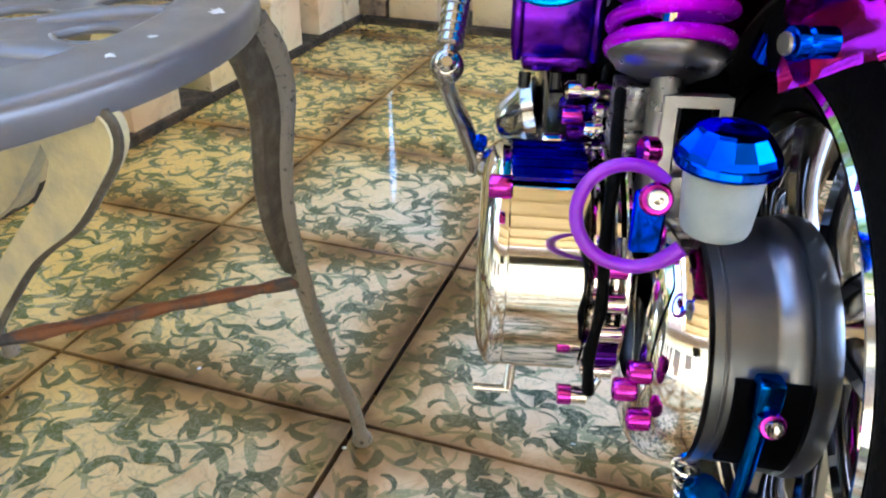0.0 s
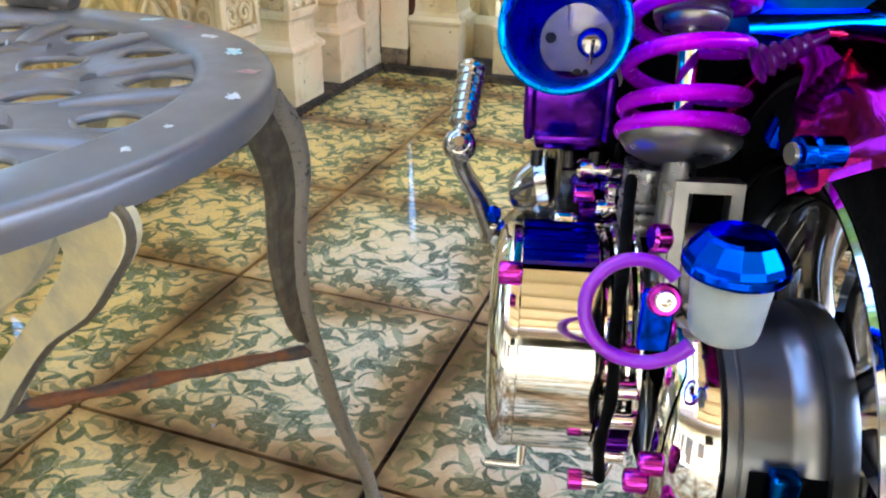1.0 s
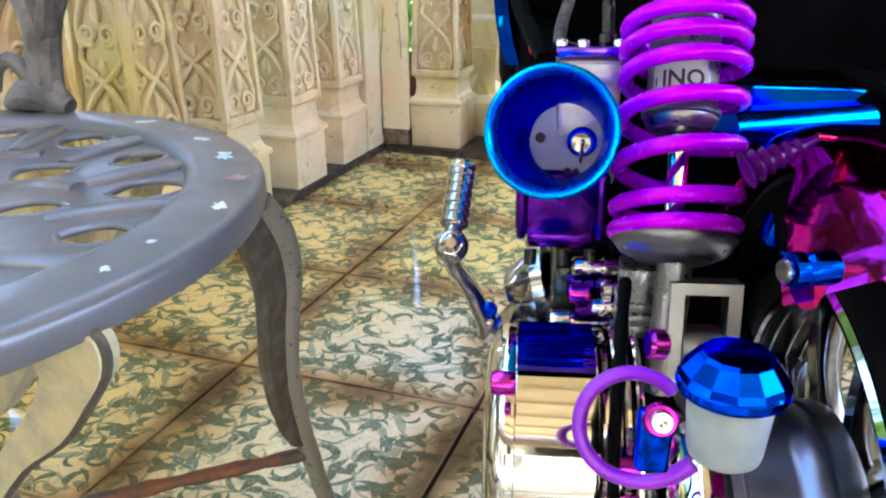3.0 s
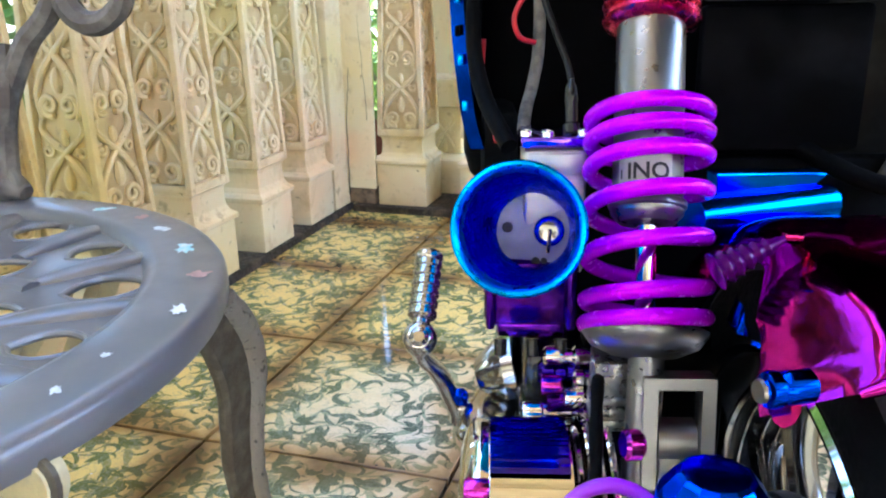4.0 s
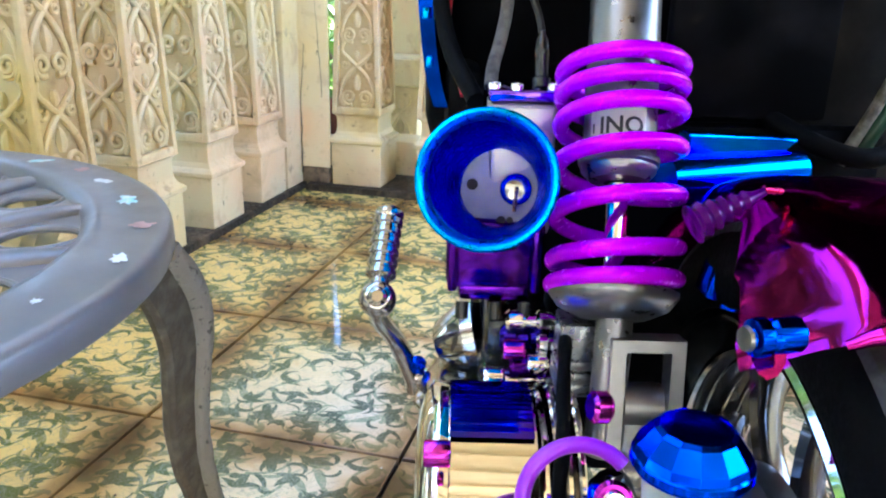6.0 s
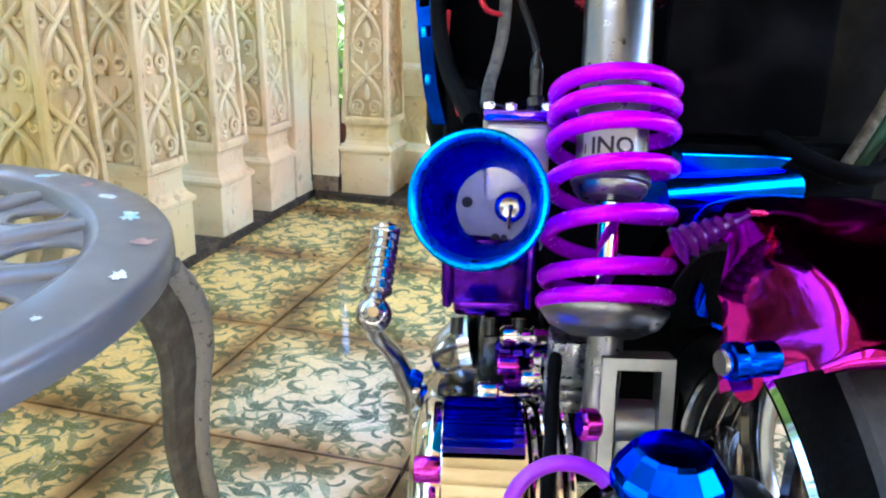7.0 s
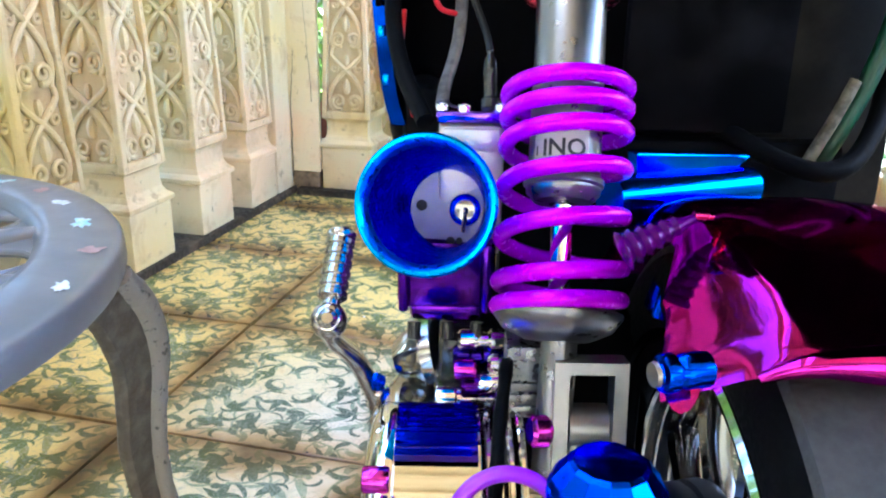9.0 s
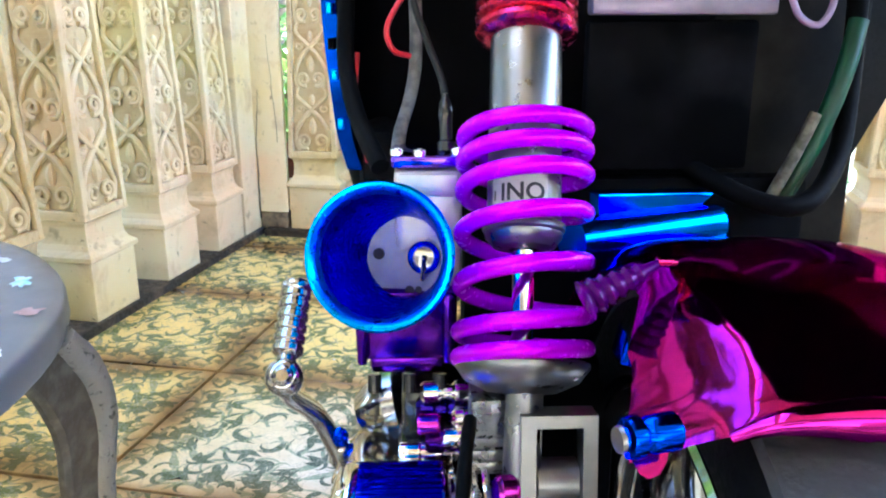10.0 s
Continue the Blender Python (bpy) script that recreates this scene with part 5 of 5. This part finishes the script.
for i in range(NU + 1):
    u = i / NU
    row_ = []
    for j in range(NV + 1):
        v = -1 + 2 * j / NV
        a0 = AR + (AF - AR) * u
        xl = 0.0130 + 0.0065 * max(0.0, min(1.0, (a0 + 21.0) / 10.0)) + 0.009 * max(0.0, min(1.0, (a0 + 9.0) / 8.0))
        x = xl + (0.1575 - xl) * j / NV
        v = (x - 0.0840) / 0.0735
        a0 += 3.2 * max(0.0, (0.036 - x) / 0.0255) * max(0.0, 1 - u / 0.12)
        a = radians(a0)
        flank = max(0.0, min(1.0, (0.036 - x) / 0.012))
        r = guard_r(v, x) + 0.0007 * noise.noise((x * 38, u * 7, 0.3)) * (1 - flank) + 0.0005 * noise.noise((x * 120, u * 30, 4.1)) * max(0, 1 - abs(x - 0.04) / 0.025) + 0.0004 * flank * noise.noise((x * 105 + u * 30, u * 8, 1.7))
        r -= 0.0035 * max(0, 1 - u / 0.05) ** 1.5
        row_.append(bm.verts.new((x, AY + r * math.sin(a), AZ + r * math.cos(a))))
    grid.append(row_)
for i in range(NU):
    for j in range(NV):
        bm.faces.new((grid[i][j], grid[i + 1][j], grid[i + 1][j + 1], grid[i][j + 1]))
bmesh.ops.solidify(bm, geom=bm.faces[:], thickness=0.0022)
guard = part("mudguard", bm, FENDER, scooter, "magenta chrome mudguard over the wheel", 60)
# rolled rear edge
bm = bmesh.new()
edge = []
for k in range(25):
    x = 0.0340 + 0.1235 * k / 24
    v = (x - 0.0840) / 0.0735
    a, r = radians(AR - 0.2), guard_r(v, x) - 0.0020
    edge.append(Vector((x, AY + r * math.sin(a), AZ + r * math.cos(a))))
tube(bm, edge, lambda t: 0.0016 + 0.0042 * min(1, t * 4), 16)
part("rolled_edge", bm, FENDER, guard)
# side tab with bolt
bm = bmesh.new()
outl = [(0.0058, 0.4085), (0.0067, 0.4044), (0.0075, 0.4010), (0.0093, 0.3979), (0.0117, 0.3963), (0.0145, 0.3975), (0.0165, 0.4008), (0.0187, 0.4063), (0.0196, 0.4085)]
f = bm.faces.new([bm.verts.new((x_, -0.1565 + 22 * (x_ - 0.012) ** 2 + 0.9 * max(0.0, z_ - 0.400), z_)) for x_, z_ in outl])
bmesh.ops.solidify(bm, geom=[f], thickness=0.002)
part("side_tab", bm, FENDER, guard, "magenta mounting tab")
bm = bmesh.new()
lathe(bm, [(0, -0.0005), (0.0026, 0), (0.0032, 0.0016), (0.0054, 0.002), (0.0058, 0.0035), (0.0058, 0.006), (0.0042, 0.0075), (0.0046, 0.0085), (0.0052, 0.0095), (0.0052, 0.018), (0, 0.018)], aim((0.0025, -0.1615, 0.4105), (0.95, 0.25, 0)) @ Matrix.Diagonal((0.92, 0.92, 0.82, 1.0)), 20)
tb = part("tab_bolt", bm, BLUE, guard, "blue anodised bolt")
bm = bmesh.new()
lathe(bm, [(0, -0.0008), (0.0036, -0.0006), (0.0040, 0.0006)], aim((0.0022, -0.1616, 0.4105), (0.95, 0.25, 0)) @ Matrix.Diagonal((0.88, 0.88, 0.9, 1.0)), 16)
part("bolt_face", bm, STEEL, tb)

# reservoir
RC = Vector((-0.0070, -0.1615, 0.0012))
bm = bmesh.new()
lathe(bm, [(0, 0.3478), (0.0096, 0.3478), (0.0108, 0.3488), (0.0114, 0.3510), (0.0130, 0.3702), (0, 0.3706)], Matrix.Translation(RC), 40)
res = part("fluid_reservoir", bm, MILKY, scooter, "milky plastic brake fluid reservoir")
bm = bmesh.new()
lathe(bm, [(0.0140, 0.3712), (0.0160, 0.3712), (0.0166, 0.3724), (0.0163, 0.3744), (0.0152, 0.3754)], Matrix.Translation(RC), 48)
lathe(bm, [(0.0161, 0.3750), (0.0152, 0.3772), (0.0112, 0.3824), (0.0098, 0.3834), (0.0070, 0.3838), (0, 0.3838)], Matrix.Translation(RC) @ Matrix.Rotation(0.2, 4, 'Z'), 13)
part("cap", bm, BLUE, res, "faceted blue anodised cap", 12)
bm = bmesh.new()
box(bm, (-0.0262, -0.1510, 0.3460), (0.0110, 0.006, 0.0225), 0.0015)
part("mount", bm, BLUE, res, "blue anodised mount")
bolt("mount_bolt", (-0.0255, -0.1555, 0.3565), (-0.05, -0.9, 0.35), 0.0036, 0.005, CHROME, res, "chrome bolt with pink washer", PINK_MET)
bm = bmesh.new()
HC, HR = Vector((-0.0305, -0.1345, 0.3400)), 0.0182
ring = []
for k in range(49):
    a = radians(42 + 292 * k / 48)
    grow = 1.0 + 0.16 * max(0.0, (k - 36) / 12) ** 2
    ring.append(HC + Vector((HR * grow * math.cos(a), HR * (0.40 * math.sin(a) - 0.35 * max(0.0, (k - 36) / 12)), HR * 0.917 * math.sin(a))))
tube(bm, ring, lambda t: 0.0026 if t < 0.9 else 0.0031, 14)
part("hose", bm, HOSE, res, "purple rubber hose")
# black hose over the crankcase
bm = bmesh.new()
tube(bm, spline([(-0.0265, -0.060, 0.362), (-0.030, -0.085, 0.356), (-0.0330, -0.110, 0.345), (-0.0340, -0.118, 0.32), (-0.0325, -0.119, 0.29), (-0.0345, -0.118, 0.265), (-0.0320, -0.112, 0.240)], 6), lambda t: 0.0026 + 0.0002 * math.sin(t * 40), 10)
part("breather_hose", bm, DULL_RUBBER, scooter, "thin black breather hose")
for p, mt in (((-0.015, -0.0800, 0.3435), PINK_MET), ((-0.020, -0.1300, 0.330), PINK_MET)):
    bm = bmesh.new()
    lathe(bm, [(0, 0), (0.0048, 0), (0.0062, 0.0015), (0.0062, 0.0065), (0.0048, 0.008), (0, 0.008)], aim(Vector(p) + Vector((0.004, 0, 0)), (-1, -0.2, 0.1)), 16)
    part("lock_nut", bm, mt, scooter, "pink anodised nut")
bm = bmesh.new()
box(bm, (-0.0160, -0.026, 0.340), (0.0165, 0.02, 0.034), 0.001)
for k in range(3):
    box(bm, (-0.0160, -0.027, 0.3275 + 0.0056 * k), (0.0185, 0.021, 0.0042), 0.0008)
part("mount_block", bm, surface("dull_aluminium", (0.34, 0.35, 0.37), (0.20, 0.21, 0.22), 0.22, 0.4, 0.9, 60, 300), scooter, "machined aluminium mount block")

# chassis tubes and body
bm = bmesh.new()
tube(bm, [Vector((0.022, 0.004, 0.4130)), Vector((0.100, 0.0465, 0.4090))], 0.0098, 28)
arm = part("swing_arm", bm, BLUE_ARM, scooter, "glossy blue frame tube")
bm = bmesh.new()
tip = [(0.0360, 0.4213), (0.0876, 0.4153), (0.1010, 0.4238), (0.0900, 0.4252), (0.0350, 0.4316)]
lo = [bm.verts.new((x, 0.006 + (x - 0.022) * 0.54, z)) for x, z in tip]
hi = [bm.verts.new((v.co.x - 0.002, v.co.y + 0.012, v.co.z)) for v in lo]
bm.faces.new(lo)
bm.faces.new(hi[::-1])
for q in range(5):
    bm.faces.new((lo[q], lo[(q + 1) % 5], hi[(q + 1) % 5], hi[q]))
bmesh.ops.bevel(bm, geom=bm.edges[:], offset=0.0008, segments=2, affect='EDGES')
part("arm_plate", bm, BLUE_ARM, arm)
bm = bmesh.new()
box(bm, (0.046, -0.018, 0.3785), (0.010, 0.016, 0.026), 0.002, Matrix.Rotation(radians(15), 4, 'Y'))
part("blue_stay", bm, BLUE, arm)
bm = bmesh.new()
prof = [(0.0, 0.0)]
for i in range(6):
    prof += [(0.0050 - 0.0005 * i, 0.001 + i * 0.0040), (0.0036 - 0.0004 * i, 0.0032 + i * 0.0040)]
lathe(bm, prof + [(0.0010, 0.028), (0, 0.028)], aim((0.0080, -0.088, 0.4185), (0.88, 0.15, 0.40)) @ Matrix.Diagonal((1.45, 1.45, 1.0, 1.0)), 18)
boot = part("ribbed_boot", bm, BOOT, scooter, "purple ribbed rubber boot")
bm = bmesh.new()
lathe(bm, [(0, 0), (0.0015, 0), (0.0011, 0.007), (0, 0.008)], aim((0.0080 + 0.88 * 0.028, -0.088 + 0.15 * 0.028, 0.4195 + 0.40 * 0.028), (0.88, 0.15, -0.1)), 12)
part("boot_tip", bm, RED_MET, boot)

# Black box added behind the clevis where only darkness shows.
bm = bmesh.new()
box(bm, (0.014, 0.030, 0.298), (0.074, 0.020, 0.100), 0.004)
part("dark_backing", bm, BLACK_PL, scooter, "black backing added behind the clevis")
# Black panel added to keep the gap behind the shock dark.
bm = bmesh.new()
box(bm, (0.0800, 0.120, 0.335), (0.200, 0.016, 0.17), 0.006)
part("dark_gap_panel", bm, BLACK_PL, scooter, "black panel added to fill the dark gap")
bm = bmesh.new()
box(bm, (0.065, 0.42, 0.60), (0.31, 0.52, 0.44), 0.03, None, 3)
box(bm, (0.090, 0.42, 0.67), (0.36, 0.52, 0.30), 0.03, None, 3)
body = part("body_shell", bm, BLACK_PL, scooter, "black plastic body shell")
# Unseen block overhead, oversized so the mudguard mirrors black.
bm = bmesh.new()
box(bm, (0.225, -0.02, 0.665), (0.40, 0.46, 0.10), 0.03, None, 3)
part("overhead_block", bm, BLACK_PL, body)
bm = bmesh.new()
box(bm, (0.095, 0.118, 0.4645), (0.094, 0.012, 0.082), 0.003)
flap = part("inner_mudflap", bm, surface("dusty_black_plastic", (0.0012, 0.0012, 0.0014), (0.0095, 0.0092, 0.0105), 0.6, 0.8, 0.0, 17, 300, 0.1, patch=(0.44, 0.70), spec=0.02), body, "dark grey inner flap")
bm = bmesh.new()
box(bm, (0.098, 0.112, 0.513), (0.10, 0.014, 0.010), 0.002)
part("flap_edge", bm, surface("lilac_edge", (0.30, 0.24, 0.33), (0.2, 0.17, 0.23), 0.3, 0.45, 0.3), flap, "pale lilac edge strip")
bm = bmesh.new()
box(bm, (0.181, 0.165, 0.460), (0.096, 0.012, 0.21), 0.003)
LINER = surface("grey_liner", (0.006, 0.0052, 0.0042), (0.014, 0.012, 0.0098), 0.5, 0.7, spec=0.08)
part("side_liner", bm, LINER, body)
# Dark panel added, cut to the camera's view to cover the bright outside.
bm = bmesh.new()
f = bm.faces.new([bm.verts.new((x_, 0.174, z_)) for x_, z_ in ((0.226, 0.4100), (0.2361, 0.4206), (0.2517, 0.4532), (0.278, 0.505), (0.285, 0.60), (0.226, 0.60))])
bmesh.ops.solidify(bm, geom=[f], thickness=0.006)
part("outer_filler", bm, RUBBER, body)
# blue side panel edge with slots
bm = bmesh.new()
prev = None
pp = spline([(-0.0795, 0.10, 0.428), (-0.0845, 0.105, 0.445), (-0.0880, 0.11, 0.470), (-0.0905, 0.11, 0.50), (-0.0915, 0.11, 0.54), (-0.090, 0.11, 0.62)], 8)
for p in pp:
    cur = [bm.verts.new(p + Vector(d)) for d in ((-0.0035, 0, 0), (0.0045, -0.002, 0), (0.0045, 0.09, 0), (-0.0035, 0.09, 0))]
    if prev:
        for k in range(4):
            j = (k + 1) % 4
            bm.faces.new((prev[k], prev[j], cur[j], cur[k]))
    prev = cur
panel = part("side_panel", bm, surface("navy_anodised", (0.002, 0.030, 0.26), (0.002, 0.020, 0.18), 0.14, 0.2, 1.0, 30, 200, edge=(0.02, 0.12, 0.7)), body, "blue anodised side panel edge")
for i, z in enumerate((0.452, 0.478, 0.494, 0.512)):
    bm = bmesh.new()
    x = -0.0855 - 0.0045 * min(1, (z - 0.445) / 0.05)
    box(bm, (x, 0.1055, z), (0.0032, 0.003, 0.006), 0.0008)
    part("slot", bm, BLACK_PL if i % 3 == 2 else BLUE_RIM, panel)
bm = bmesh.new()
box(bm, (-0.066, 0.13, 0.415), (0.022, 0.06, 0.07), 0.008)
part("rubber_duct", bm, DULL_RUBBER, body)

# cables
for nm, pts, r, mt, lb in (
        ("throttle_cable", [(-0.0320, 0.037, 0.473), (-0.034, 0.042, 0.482), (-0.041, 0.048, 0.50), (-0.047, 0.052, 0.52), (-0.05, 0.06, 0.56)], 0.0017, RUBBER, "thin black cable"),
        ("aged_tube", [(-0.0545, 0.048, 0.446), (-0.053, 0.060, 0.455), (-0.0485, 0.078, 0.468), (-0.0455, 0.086, 0.484), (-0.045, 0.09, 0.51), (-0.047, 0.09, 0.55)], 0.0033, GRIME_W, "aged white tube"),
        ("red_wire", [(-0.068, 0.04, 0.443), (-0.072, 0.06, 0.455), (-0.076, 0.08, 0.468), (-0.075, 0.09, 0.49)], 0.0014, RED_W, "thin red wire"),
        ("red_loop", [(-0.048, 0.075, 0.489), (-0.056, 0.07, 0.492), (-0.059, 0.07, 0.502), (-0.053, 0.07, 0.514), (-0.045, 0.075, 0.522), (-0.02, 0.085, 0.522)], 0.0014, RED_W, "red wire loop"),
        ("black_hose", [(-0.062, 0.03, 0.442), (-0.074, 0.06, 0.462), (-0.080, 0.08, 0.485), (-0.080, 0.09, 0.51), (-0.078, 0.10, 0.56)], 0.0045, DULL_RUBBER, "black rubber hose"),
        ("rear_hose", [(0.07, 0.14, 0.46), (0.10, 0.128, 0.432), (0.135, 0.09, 0.412), (0.165, 0.085, 0.410), (0.192, 0.11, 0.428), (0.205, 0.13, 0.46), (0.208, 0.14, 0.53)], 0.0058, DULL_RUBBER, "thick black rubber hose"),
        ("green_pipe", [(0.163, 0.115, 0.400), (0.183, 0.118, 0.440), (0.196, 0.122, 0.475), (0.204, 0.128, 0.505)], 0.0056, GREEN_C, "green cable sleeve"),
        ("white_pipe", [(0.152, 0.108, 0.400), (0.168, 0.11, 0.432), (0.178, 0.112, 0.455)], 0.0036, SHADED_W, "white tube, shade put into its grey"),
        ("lilac_loop", [(0.150, 0.10, 0.520), (0.157, 0.10, 0.507), (0.168, 0.10, 0.503), (0.174, 0.10, 0.515), (0.168, 0.10, 0.53)], 0.0018, surface("lilac_wire", (0.35, 0.25, 0.4), (0.25, 0.18, 0.3), 0.3, 0.4), "lilac wire")):
    bm = bmesh.new()
    tube(bm, spline(pts, 7), r, 10)
    part(nm, bm, mt, scooter, lb)
# centre stand
for x in (0.005, 0.085):
    bm = bmesh.new()
    tube(bm, spline([(0.045, 0.20, 0.40), (x, 0.25, 0.22), (x, 0.28, 0.01), (x, 0.255, 0.009)], 6), 0.009, 10)
    part("centre_stand", bm, BLACK_PL, scooter)
bm = bmesh.new()
tube(bm, [Vector((-0.02, 0.10, 0.30)), Vector((0.07, 0.10, 0.30)), Vector((0.12, 0.20, 0.42))], 0.02, 12)
part("engine_mount", bm, BLACK_PL, scooter)

# ---- floor tiles ----
tile_me = tile_mesh()
rng = random.Random(5)
XS = [-0.307 + 0.3115 * i for i in range(9)]
YS = [-0.283 - 0.3 * (12 - j) for j in range(13)] + [0.002, 0.306, 0.630, 0.945, 1.2]
for i in range(len(XS) - 1):
    for j in range(len(YS) - 1):
        q = new("tile", tile_me)
        q.parent = floor
        # row depths are set so the joints fit the camera's view
        fit_size = Matrix.Diagonal(((XS[i + 1] - XS[i]) / T, (YS[j + 1] - YS[j]) / T, 1.0, 1.0))
        q.matrix_local = pose((XS[i] + XS[i + 1]) / 2 + rng.uniform(-0.001, 0.001), (YS[j] + YS[j + 1]) / 2, rng.uniform(-0.0006, 0.0006), rng.uniform(-0.12, 0.12), rng.uniform(-0.12, 0.12), 0) @ fit_size @ Matrix.Rotation(rng.randrange(4) * math.pi / 2, 4, 'Z')
